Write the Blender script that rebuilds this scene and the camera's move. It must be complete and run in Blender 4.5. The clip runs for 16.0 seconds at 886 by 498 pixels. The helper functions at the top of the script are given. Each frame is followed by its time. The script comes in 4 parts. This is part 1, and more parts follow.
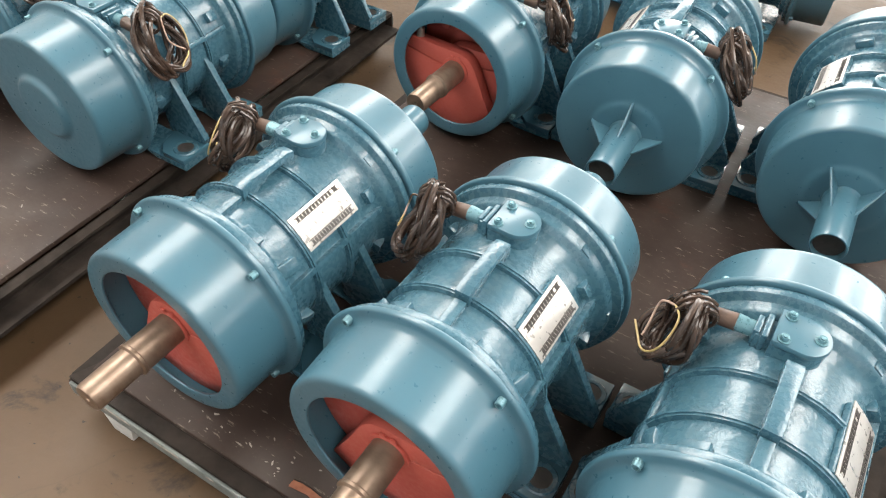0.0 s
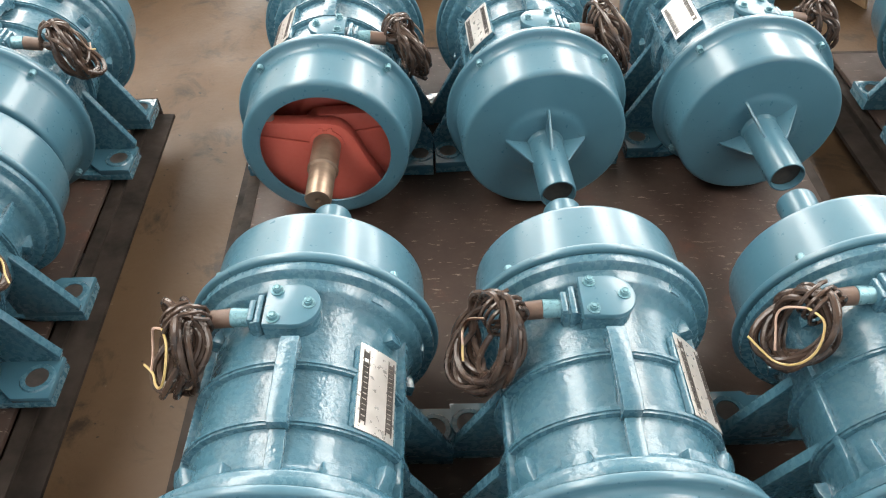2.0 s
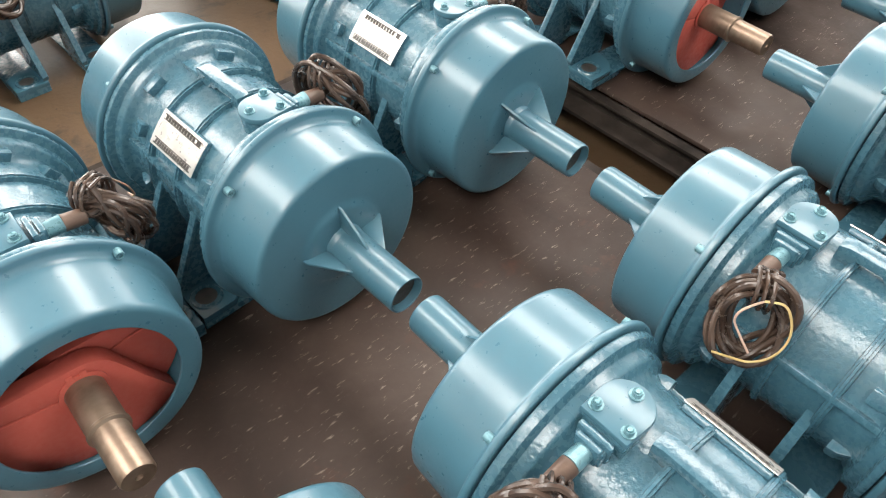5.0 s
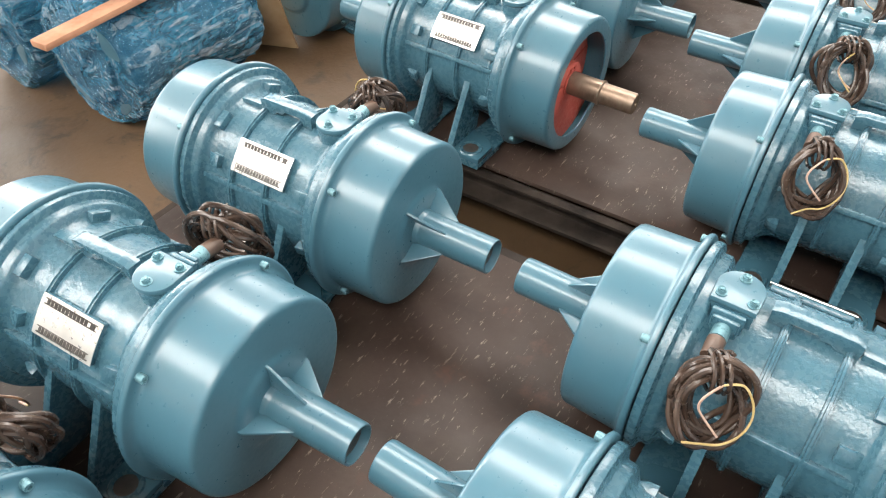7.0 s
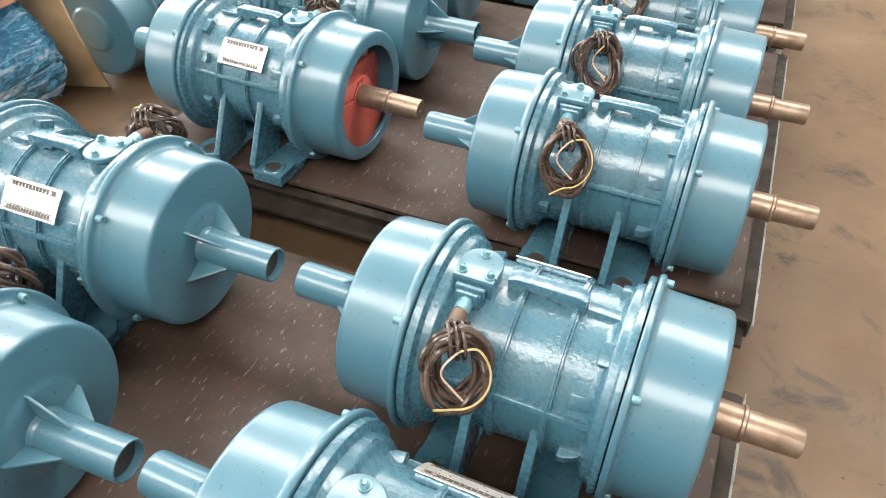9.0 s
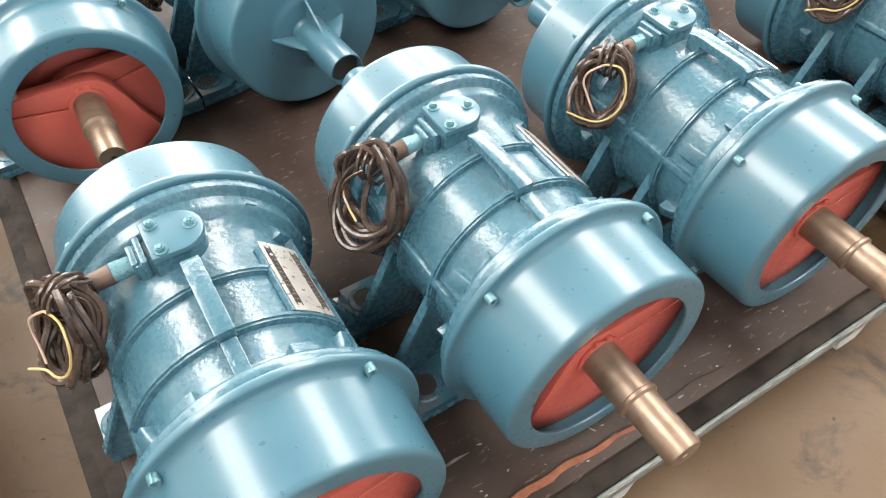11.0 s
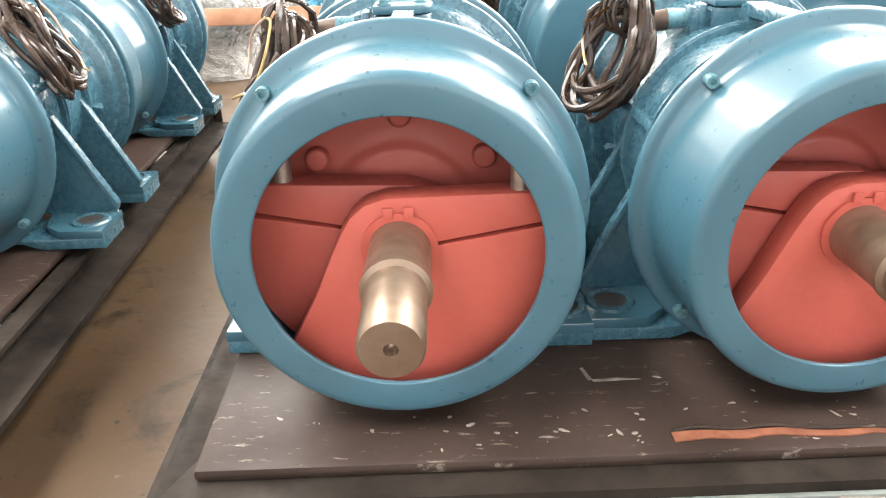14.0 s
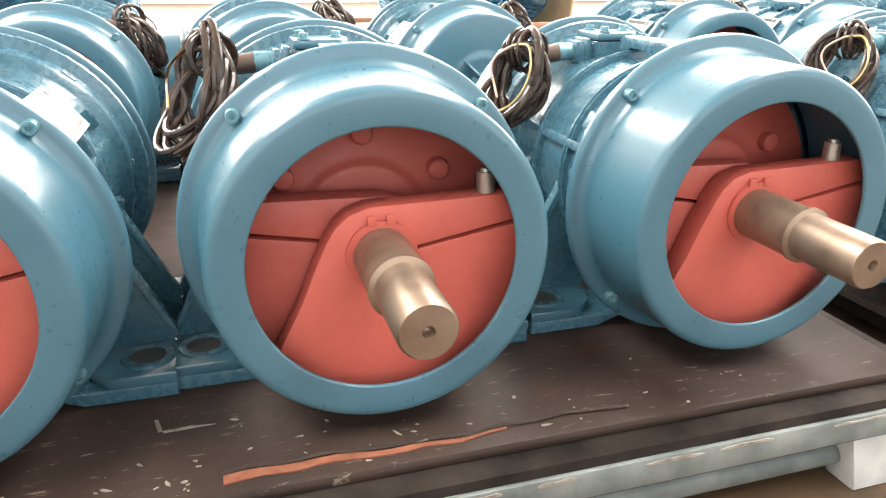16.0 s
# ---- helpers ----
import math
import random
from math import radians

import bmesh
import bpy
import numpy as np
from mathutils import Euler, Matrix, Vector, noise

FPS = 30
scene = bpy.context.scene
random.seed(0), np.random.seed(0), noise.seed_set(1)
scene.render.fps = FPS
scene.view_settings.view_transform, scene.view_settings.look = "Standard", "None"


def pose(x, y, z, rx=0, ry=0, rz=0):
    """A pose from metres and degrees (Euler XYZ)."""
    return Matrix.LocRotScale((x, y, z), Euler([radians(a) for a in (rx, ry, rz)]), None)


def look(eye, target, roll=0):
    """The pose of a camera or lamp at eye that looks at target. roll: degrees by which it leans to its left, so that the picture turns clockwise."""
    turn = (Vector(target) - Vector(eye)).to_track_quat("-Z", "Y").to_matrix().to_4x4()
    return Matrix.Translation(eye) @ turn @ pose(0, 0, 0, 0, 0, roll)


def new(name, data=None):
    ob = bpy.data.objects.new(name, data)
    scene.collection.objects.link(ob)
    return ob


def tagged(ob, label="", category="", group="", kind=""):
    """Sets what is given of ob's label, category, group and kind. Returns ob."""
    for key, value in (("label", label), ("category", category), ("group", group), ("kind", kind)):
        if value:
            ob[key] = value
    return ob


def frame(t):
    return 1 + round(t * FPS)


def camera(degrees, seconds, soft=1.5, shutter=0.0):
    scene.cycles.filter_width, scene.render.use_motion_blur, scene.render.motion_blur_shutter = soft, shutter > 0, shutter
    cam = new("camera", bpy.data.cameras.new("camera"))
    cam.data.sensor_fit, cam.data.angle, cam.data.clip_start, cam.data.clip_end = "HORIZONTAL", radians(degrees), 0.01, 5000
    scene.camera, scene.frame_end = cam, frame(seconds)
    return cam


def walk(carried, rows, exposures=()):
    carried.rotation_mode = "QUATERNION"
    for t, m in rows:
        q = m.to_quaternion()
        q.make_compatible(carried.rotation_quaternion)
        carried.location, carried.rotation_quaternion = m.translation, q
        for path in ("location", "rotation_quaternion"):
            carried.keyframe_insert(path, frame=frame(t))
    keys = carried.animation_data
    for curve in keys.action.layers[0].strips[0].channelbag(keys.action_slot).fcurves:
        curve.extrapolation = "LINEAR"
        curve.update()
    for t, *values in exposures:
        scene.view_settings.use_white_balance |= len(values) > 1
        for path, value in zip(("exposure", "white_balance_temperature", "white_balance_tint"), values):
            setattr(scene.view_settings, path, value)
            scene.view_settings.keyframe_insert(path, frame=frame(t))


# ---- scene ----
cam = camera(61.9, 16.0, 1.1)
PATH = [
    (0, (0.356, -0.879, 1.391), (-0.356, 0.334, -0.03), 2.4),
    (0.5, (0.229, -0.814, 1.384), (-0.347, 0.46, -0.047), 4.2),
    (1, (0.063, -0.824, 1.38), (-0.262, 0.552, -0.034), 3.0),
    (1.5, (-0.097, -0.826, 1.388), (-0.175, 0.561, -0.051), 2.9),
    (2, (-0.248, -0.714, 1.359), (-0.226, 0.671, -0.084), -0.2),
    (2.5, (-0.353, -0.622, 1.358), (-0.065, 0.744, -0.075), 3.5),
    (3, (-0.481, -0.557, 1.369), (-0.013, 0.755, -0.066), -2.5),
    (3.5, (-0.536, -0.48, 1.384), (0.102, 0.742, -0.065), -3.1),
    (4, (-0.493, -0.42, 1.38), (0.176, 0.798, -0.058), -4.3),
    (4.2, (-0.475, -0.394, 1.367), (0.28, 0.772, -0.072), -2.3),
    (6.3, (-0.499, 0.012, 1.319), (0.514, 0.847, -0.19), 2.5),
    (6.5, (-0.487, 0.008, 1.337), (0.571, 0.835, -0.145), 1.9),
    (7, (-0.443, -0.057, 1.38), (0.762, 0.737, -0.005), 0.6),
    (7.5, (-0.432, -0.111, 1.41), (0.891, 0.631, 0.106), -0.6),
    (8, (-0.404, -0.188, 1.417), (1.002, 0.447, 0.143), -0.8),
    (8.2, (-0.395, -0.212, 1.412), (1.034, 0.379, 0.144), -0.9),
    (10.3, (-0.43, -0.647, 1.347), (0.587, 0.223, -0.14), 3.8),
    (10.5, (-0.446, -0.728, 1.336), (0.405, 0.332, -0.131), -1.3),
    (11, (-0.48, -0.792, 1.285), (0.178, 0.314, -0.246), -1.1),
    (11.5, (-0.433, -0.808, 1.116), (0.117, 0.356, -0.414), 0.6),
    (12, (-0.403, -0.817, 0.987), (0.057, 0.39, -0.54), -1.2),
    (12.5, (-0.437, -0.879, 0.921), (-0.061, 0.512, -0.467), -1.5),
    (13, (-0.485, -0.988, 0.845), (-0.246, 0.506, -0.462), -1.9),
    (13.5, (-0.457, -1.056, 0.738), (-0.422, 0.613, -0.364), -3.2),
    (14, (-0.422, -1.079, 0.667), (-0.394, 0.73, -0.185), -1.2),
    (14.5, (-0.383, -1.112, 0.645), (-0.403, 0.737, -0.118), -3.2),
    (15, (-0.298, -1.117, 0.636), (-0.043, 0.714, -0.127), 0.4),
    (15.5, (-0.215, -1.117, 0.634), (0.188, 0.695, -0.11), 0.4),
    (16, (-0.143, -1.118, 0.641), (0.397, 0.669, -0.075), 0.4),
]
walk(cam, [(t, look(eye, target, roll)) for t, eye, target, roll in PATH], exposures=[(0.0, 0.0), (1.5, 0.08), (4.2, 0.13), (7.0, 0.2), (8.0, 0.3), (10.5, 0.38), (12.0, 0.34), (13.5, 0.8), (14.5, 1.0), (15.2, 1.04), (16.0, 0.86)])

# ---- world, lights ----
world = bpy.data.worlds.new("sky")
scene.world = world
world.use_nodes = True
wn = world.node_tree.nodes
sky = wn.new("ShaderNodeTexSky")
sky.sky_type = "NISHITA"
sky.sun_disc = False
sky.sun_elevation, sky.sun_rotation = radians(50), radians(40)
world.node_tree.links.new(sky.outputs[0], wn["Background"].inputs[0])
wn["Background"].inputs[1].default_value = 0.12


def window_light(name, m, sx, sy, power, color=(1.0, 0.97, 0.93)):
    """Daylight standing in a window's opening."""
    data = bpy.data.lights.new(name, "AREA")
    data.shape, data.size, data.size_y, data.energy, data.color = "RECTANGLE", sx, sy, power, color
    ob = new(name, data)
    ob.matrix_world = m
    return ob


# ---- materials ----
def material(name):
    m = bpy.data.materials.new(name)
    m.use_nodes = True
    return m, m.node_tree.nodes, m.node_tree.links, m.node_tree.nodes["Principled BSDF"]


def noise_node(n, l, coords, scale, detail=4.0, rough=0.55, distortion=0.0):
    t = n.new("ShaderNodeTexNoise")
    t.inputs["Scale"].default_value, t.inputs["Detail"].default_value = scale, detail
    t.inputs["Roughness"].default_value, t.inputs["Distortion"].default_value = rough, distortion
    l.new(coords, t.inputs["Vector"])
    return t.outputs["Fac"]


def ramp(n, l, fac, stops):
    r = n.new("ShaderNodeValToRGB")
    el = r.color_ramp.elements
    while len(el) < len(stops):
        el.new(0.5)
    for e, (p, c) in zip(el, stops):
        e.position, e.color = p, (*c, 1) if len(c) == 3 else c
    l.new(fac, r.inputs[0])
    return r.outputs[0]


def mix_colour(n, l, fac, a, b):
    m = n.new("ShaderNodeMix")
    m.data_type = "RGBA"
    for sock, v in ((m.inputs[0], fac), (m.inputs[6], a), (m.inputs[7], b)):
        if isinstance(v, (int, float)):
            sock.default_value = v
        elif isinstance(v, tuple):
            sock.default_value = (*v, 1)
        else:
            l.new(v, sock)
    return m.outputs[2]


def bump(n, l, bsdf, height, strength, distance=0.002):
    b = n.new("ShaderNodeBump")
    b.inputs["Strength"].default_value, b.inputs["Distance"].default_value = strength, distance
    l.new(height, b.inputs["Height"])
    l.new(b.outputs[0], bsdf.inputs["Normal"])


def coords_of(n, l, own=True):
    """Object coordinates, shifted by each object's own random number."""
    c = n.new("ShaderNodeTexCoord")
    if not own:
        return c.outputs["Object"]
    info, add = n.new("ShaderNodeObjectInfo"), n.new("ShaderNodeVectorMath")
    mul = n.new("ShaderNodeMath")
    mul.operation, mul.inputs[1].default_value = "MULTIPLY", 40.0
    l.new(info.outputs["Random"], mul.inputs[0])
    l.new(c.outputs["Object"], add.inputs[0])
    l.new(mul.outputs[0], add.inputs[1])
    return add.outputs[0]


def paint(name, base, light, dark, rough=0.2, peel=0.25, peel_scale=260, wear=None, depth=0.0015):
    m, n, l, b = material(name)
    co = coords_of(n, l)
    big = noise_node(n, l, co, 7.0, 5.0)
    col = ramp(n, l, big, [(0.25, dark), (0.5, base), (0.78, light)])
    fine = noise_node(n, l, co, 90.0, 3.0)
    if wear:
        w = ramp(n, l, noise_node(n, l, co, 28.0, 8.0, 0.7), [(0.66, (0, 0, 0)), (0.72, (1, 1, 1))])
        col = mix_colour(n, l, w, col, wear)
    l.new(col, b.inputs["Base Color"])
    l.new(ramp(n, l, fine, [(0.2, (rough * 0.7,) * 3), (0.8, (rough * 1.5,) * 3)]), b.inputs["Roughness"])
    # runs and orange peel come in patches
    patch = ramp(n, l, noise_node(n, l, co, 13.0, 3.0), [(0.38, (0.12,) * 3), (0.66, (1.0,) * 3)])
    rough_skin = n.new("ShaderNodeMath")
    rough_skin.operation = "MULTIPLY"
    l.new(noise_node(n, l, co, peel_scale, 2.0), rough_skin.inputs[0])
    l.new(patch, rough_skin.inputs[1])
    bump(n, l, b, rough_skin.outputs[0], peel, depth)
    b.inputs["Coat Weight"].default_value = 0.5 if rough < 0.4 else 0.1
    b.inputs["Coat Roughness"].default_value = rough * 0.5
    b.inputs["Coat IOR"].default_value = 1.5
    l.new(b.inputs["Normal"].links[0].from_socket, b.inputs["Coat Normal"])
    return m


TEAL = paint("teal_enamel", (0.050, 0.130, 0.176), (0.058, 0.143, 0.191), (0.042, 0.115, 0.160), 0.32, 0.03, 110)
TEAL_CAST = paint("teal_enamel_on_casting", (0.046, 0.120, 0.164), (0.057, 0.140, 0.186), (0.036, 0.100, 0.140), 0.25, 0.70, 130, None, 0.0022)
TEAL_GLOSS = paint("thick_teal_enamel", (0.048, 0.126, 0.172), (0.057, 0.140, 0.188), (0.040, 0.110, 0.152), 0.14, 0.12, 60)
RED = paint("red_primer", (0.46, 0.090, 0.066), (0.50, 0.110, 0.082), (0.38, 0.070, 0.054), 0.5, 0.2, 300)


def shaft_metal():
    m, n, l, b = material("greased_bronze_steel")
    co = coords_of(n, l)
    stretch = n.new("ShaderNodeMapping")
    stretch.inputs["Scale"].default_value = (1, 1.6, 1)
    l.new(co, stretch.inputs[0])
    col = ramp(n, l, noise_node(n, l, stretch.outputs[0], 22, 6), [(0.25, (0.18, 0.122, 0.085)), (0.5, (0.27, 0.195, 0.145)), (0.8, (0.35, 0.27, 0.21))])
    l.new(col, b.inputs["Base Color"])
    b.inputs["Metallic"].default_value = 0.75
    l.new(ramp(n, l, noise_node(n, l, co, 35, 4), [(0.3, (0.34,) * 3), (0.75, (0.50,) * 3)]), b.inputs["Roughness"])
    bump(n, l, b, noise_node(n, l, stretch.outputs[0], 60, 3), 0.04, 0.001)
    return m


SHAFT = shaft_metal()


def simple(name, dark, light, rough, metal=0.0, scale=20.0, bumpy=0.2, own=True, detail=5.0):
    m, n, l, b = material(name)
    co = coords_of(n, l, own)
    l.new(ramp(n, l, noise_node(n, l, co, scale, detail), [(0.3, dark), (0.72, light)]), b.inputs["Base Color"])
    l.new(ramp(n, l, noise_node(n, l, co, scale * 3, 3), [(0.3, (rough * 0.75,) * 3), (0.7, (min(1, rough * 1.3),) * 3)]), b.inputs["Roughness"])
    b.inputs["Metallic"].default_value = metal
    bump(n, l, b, noise_node(n, l, co, scale * 6, 4), bumpy, 0.002)
    return m


BOLT = simple("painted_bolt_steel", (0.08, 0.19, 0.23), (0.16, 0.29, 0.33), 0.3, 0.3, 60)
ZINC = simple("bare_bolt_steel", (0.32, 0.28, 0.25), (0.52, 0.48, 0.44), 0.35, 0.8, 60)
CABLE = simple("brown_black_rubber_cable", (0.024, 0.015, 0.012), (0.078, 0.050, 0.037), 0.23, 0, 25, 0.15)
GLAND = simple("brown_heat_shrink_sleeve", (0.06, 0.035, 0.025), (0.11, 0.065, 0.045), 0.45, 0, 40)
YELLOW = simple("yellow_green_wire", (0.40, 0.28, 0.10), (0.55, 0.42, 0.20), 0.4, 0, 30)
TIE = simple("copper_pink_wire", (0.35, 0.22, 0.17), (0.55, 0.40, 0.32), 0.4, 0, 30)
GREEN = simple("green_wire", (0.12, 0.32, 0.12), (0.2, 0.42, 0.16), 0.4, 0, 30)
PLATE = simple("aluminium_nameplate", (0.60, 0.57, 0.54), (0.74, 0.71, 0.68), 0.32, 0.7, 30, 0.08)
BLACK = simple("black_print_and_hole_shade", (0.025, 0.022, 0.02), (0.06, 0.05, 0.045), 0.4, 0, 50)
PLY = simple("tan_fibreboard", (0.30, 0.19, 0.10), (0.44, 0.30, 0.17), 0.75, 0, 9, 0.3)
LATH = simple("pine_batten", (0.34, 0.16, 0.09), (0.50, 0.27, 0.17), 0.7, 0, 14, 0.3)
WALL = simple("grey_painted_wall", (0.42, 0.415, 0.40), (0.54, 0.535, 0.52), 0.9, 0, 1.5, 0.1, False)
ROOF = simple("grey_roof_sheet", (0.52, 0.51, 0.49), (0.64, 0.63, 0.61), 0.8, 0.0, 2, 0.1, False)
LEG = simple("chipped_pale_paint", (0.42, 0.42, 0.40), (0.68, 0.68, 0.65), 0.6, 0, 12, 0.3)
RUST = simple("rust_orange_steel", (0.16, 0.055, 0.03), (0.30, 0.11, 0.06), 0.8, 0, 30, 0.5)
FLAKE = simple("white_paint_fleck", (0.17, 0.14, 0.12), (0.40, 0.36, 0.32), 0.7, 0, 60, 0.2)


def deck_steel():
    m, n, l, b = material("dark_brown_deck_plate")
    co = coords_of(n, l)
    big = ramp(n, l, noise_node(n, l, co, 3.0, 6, 0.6, 0.4), [(0.28, (0.021, 0.013, 0.010)), (0.5, (0.037, 0.023, 0.018)), (0.75, (0.060, 0.042, 0.033))])
    stretch = n.new("ShaderNodeMapping")
    stretch.inputs["Scale"].default_value = (1, 4, 1)
    l.new(co, stretch.inputs[0])
    scr = ramp(n, l, noise_node(n, l, stretch.outputs[0], 26, 9, 0.72), [(0.60, (0, 0, 0)), (0.65, (1, 1, 1))])
    col = mix_colour(n, l, scr, big, (0.16, 0.13, 0.11))
    red = ramp(n, l, noise_node(n, l, co, 5.5, 7, 0.7), [(0.58, (0, 0, 0)), (0.70, (0.8, 0.8, 0.8))])
    col = mix_colour(n, l, red, col, (0.070, 0.030, 0.020))
    l.new(col, b.inputs["Base Color"])
    l.new(ramp(n, l, noise_node(n, l, co, 12, 5), [(0.3, (0.44,) * 3), (0.7, (0.66,) * 3)]), b.inputs["Roughness"])
    b.inputs["Specular IOR Level"].default_value = 0.32
    bump(n, l, b, noise_node(n, l, co, 70, 6), 0.25, 0.002)
    return m


DECK = deck_steel()
RAIL = simple("worn_brown_angle_steel", (0.012, 0.010, 0.009), (0.046, 0.036, 0.030), 0.65, 0.1, 11, 0.35)
RAIL.node_tree.nodes["Principled BSDF"].inputs["Specular IOR Level"].default_value = 0.12
RAIL_PALE = simple("worn_grey_blue_paint", (0.10, 0.117, 0.112), (0.25, 0.27, 0.26), 0.5, 0.1, 14, 0.3)


def concrete():
    m, n, l, b = material("tan_dusty_concrete")
    co = coords_of(n, l, False)
    col = ramp(n, l, noise_node(n, l, co, 0.9, 8, 0.62, 0.3), [(0.25, (0.052, 0.030, 0.015)), (0.5, (0.088, 0.053, 0.028)), (0.78, (0.135, 0.087, 0.050))])
    stain = ramp(n, l, noise_node(n, l, co, 6.0, 9, 0.7, 0.6), [(0.54, (0, 0, 0)), (0.66, (1, 1, 1))])
    col = mix_colour(n, l, stain, col, (0.034, 0.022, 0.014))
    pale = ramp(n, l, noise_node(n, l, co, 17.0, 9, 0.75), [(0.66, (0, 0, 0)), (0.70, (1, 1, 1))])
    col = mix_colour(n, l, pale, col, (0.17, 0.13, 0.09))
    spot = ramp(n, l, noise_node(n, l, co, 45.0, 3, 0.5), [(0.70, (0, 0, 0)), (0.73, (1, 1, 1))])
    col = mix_colour(n, l, spot, col, (0.030, 0.022, 0.015))
    crack = n.new("ShaderNodeTexVoronoi")
    crack.feature = "DISTANCE_TO_EDGE"
    crack.inputs["Scale"].default_value = 1.1
    bend, jag = n.new("ShaderNodeMixRGB"), n.new("ShaderNodeTexNoise")
    bend.blend_type, bend.inputs[0].default_value = "ADD", 0.22
    jag.inputs["Scale"].default_value, jag.inputs["Detail"].default_value = 5.0, 7.0
    l.new(co, jag.inputs["Vector"])
    l.new(co, bend.inputs[1])
    l.new(jag.outputs["Color"], bend.inputs[2])
    l.new(bend.outputs[0], crack.inputs["Vector"])
    line = ramp(n, l, crack.outputs["Distance"], [(0.0, (0.16,) * 3), (0.004, (0.0,) * 3)])
    col = mix_colour(n, l, line, col, (0.035, 0.024, 0.016))
    l.new(col, b.inputs["Base Color"])
    l.new(ramp(n, l, noise_node(n, l, co, 5, 5), [(0.3, (0.42,) * 3), (0.7, (0.65,) * 3)]), b.inputs["Roughness"])
    b.inputs["Specular IOR Level"].default_value = 0.35
    bump(n, l, b, noise_node(n, l, co, 60, 8), 0.32, 0.003)
    return m


CONCRETE = concrete()


def film_plastic(name, colour, clear):
    """Crumpled stretch film: gloss over a tinted sheet that lets part of the light through. Glints and fold shading are
    painted into its colour.
    """
    m, n, l, b = material(name)
    co = coords_of(n, l)

    def drawn(turn, scale, size, distortion):
        s = n.new("ShaderNodeMapping")
        s.inputs["Scale"].default_value, s.inputs["Rotation"].default_value = scale, turn
        l.new(co, s.inputs[0])
        return noise_node(n, l, s.outputs[0], size, 4, 0.6, distortion)

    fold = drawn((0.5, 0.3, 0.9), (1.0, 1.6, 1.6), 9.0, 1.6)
    pull_glint_a = drawn((0.2, 0.5, 0.7), (0.7, 6.0, 6.0), 6.0, 0.7)
    pull_glint_b = drawn((0.9, -0.4, -0.6), (0.7, 6.0, 6.0), 5.0, 0.9)
    total = n.new("ShaderNodeMath")
    total.operation = "ADD"
    l.new(fold, total.inputs[0])
    l.new(pull_glint_a, total.inputs[1])
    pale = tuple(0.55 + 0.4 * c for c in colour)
    # fold shade and sheen in the colour: hollows dark, crests pale
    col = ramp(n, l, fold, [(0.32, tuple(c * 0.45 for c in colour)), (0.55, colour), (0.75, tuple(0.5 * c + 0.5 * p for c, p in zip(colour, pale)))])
    # painted highlights: near-white streaks where pulled film would catch the windows
    for pull_glint in (pull_glint_a, pull_glint_b):
        col = mix_colour(n, l, ramp(n, l, pull_glint, [(0.58, (0.0,) * 3), (0.66, (0.6,) * 3), (0.74, (0.1,) * 3)]), col, pale)
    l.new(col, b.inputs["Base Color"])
    b.inputs["Roughness"].default_value = 0.08
    b.inputs["Specular IOR Level"].default_value = 0.9
    bump(n, l, b, total.outputs[0], 1.0, 0.04)
    see, mix = n.new("ShaderNodeBsdfTransparent"), n.new("ShaderNodeMixShader")
    see.inputs[0].default_value = (*[min(1, c * 1.5 + 0.35) for c in colour], 1)
    l.new(ramp(n, l, noise_node(n, l, co, 5.0, 4), [(0.35, (clear * 0.4,) * 3), (0.65, (clear,) * 3)]), mix.inputs[0])
    l.new(b.outputs[0], mix.inputs[1])
    l.new(see.outputs[0], mix.inputs[2])
    l.new(mix.outputs[0], n["Material Output"].inputs[0])
    return m


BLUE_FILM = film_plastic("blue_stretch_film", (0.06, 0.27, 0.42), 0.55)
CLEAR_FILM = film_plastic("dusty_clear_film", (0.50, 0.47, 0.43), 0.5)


# ---- mesh helpers ----
def mesh_of(name, bm, mat, angle=38):
    me = bpy.data.meshes.new(name)
    bmesh.ops.recalc_face_normals(bm, faces=bm.faces)
    for f in bm.faces:
        f.smooth = True
    bm.to_mesh(me)
    bm.free()
    me.set_sharp_from_angle(angle=radians(angle))
    me.materials.append(mat)
    return me


def place(name, me, parent=None, label="", m=None):
    ob = new(name, me)
    if parent:
        ob.parent = parent
    if m is not None:
        ob.matrix_basis = m
    return tagged(ob, label)


def part(name, bm, mat, parent, label="", m=None):
    return place(name, mesh_of(name, bm, mat), parent, label, m)


def thing(name, m, label, category, group="", kind=""):
    ob = new(name)
    ob.empty_display_size = 0.1
    ob.matrix_basis = m
    return tagged(ob, label, category, group, kind)


def box(bm, x0, y0, z0, x1, y1, z1, bevel=0.0, m=None):
    vs = [bm.verts.new((x, y, z)) for z in (z0, z1) for x, y in ((x0, y0), (x1, y0), (x1, y1), (x0, y1))]
    fs = [bm.faces.new([vs[i] for i in q]) for q in ((3, 2, 1, 0), (4, 5, 6, 7), (0, 1, 5, 4), (1, 2, 6, 5), (2, 3, 7, 6), (3, 0, 4, 7))]
    if bevel:
        es = list({e for f in fs for e in f.edges})
        r = bmesh.ops.bevel(bm, geom=es, offset=bevel, segments=2, profile=0.5, affect="EDGES")
        vs = list({v for f in r["faces"] for v in f.verts} | {v for v in vs if v.is_valid})
    if m is not None:
        bmesh.ops.transform(bm, matrix=m, verts=vs)
    return bm


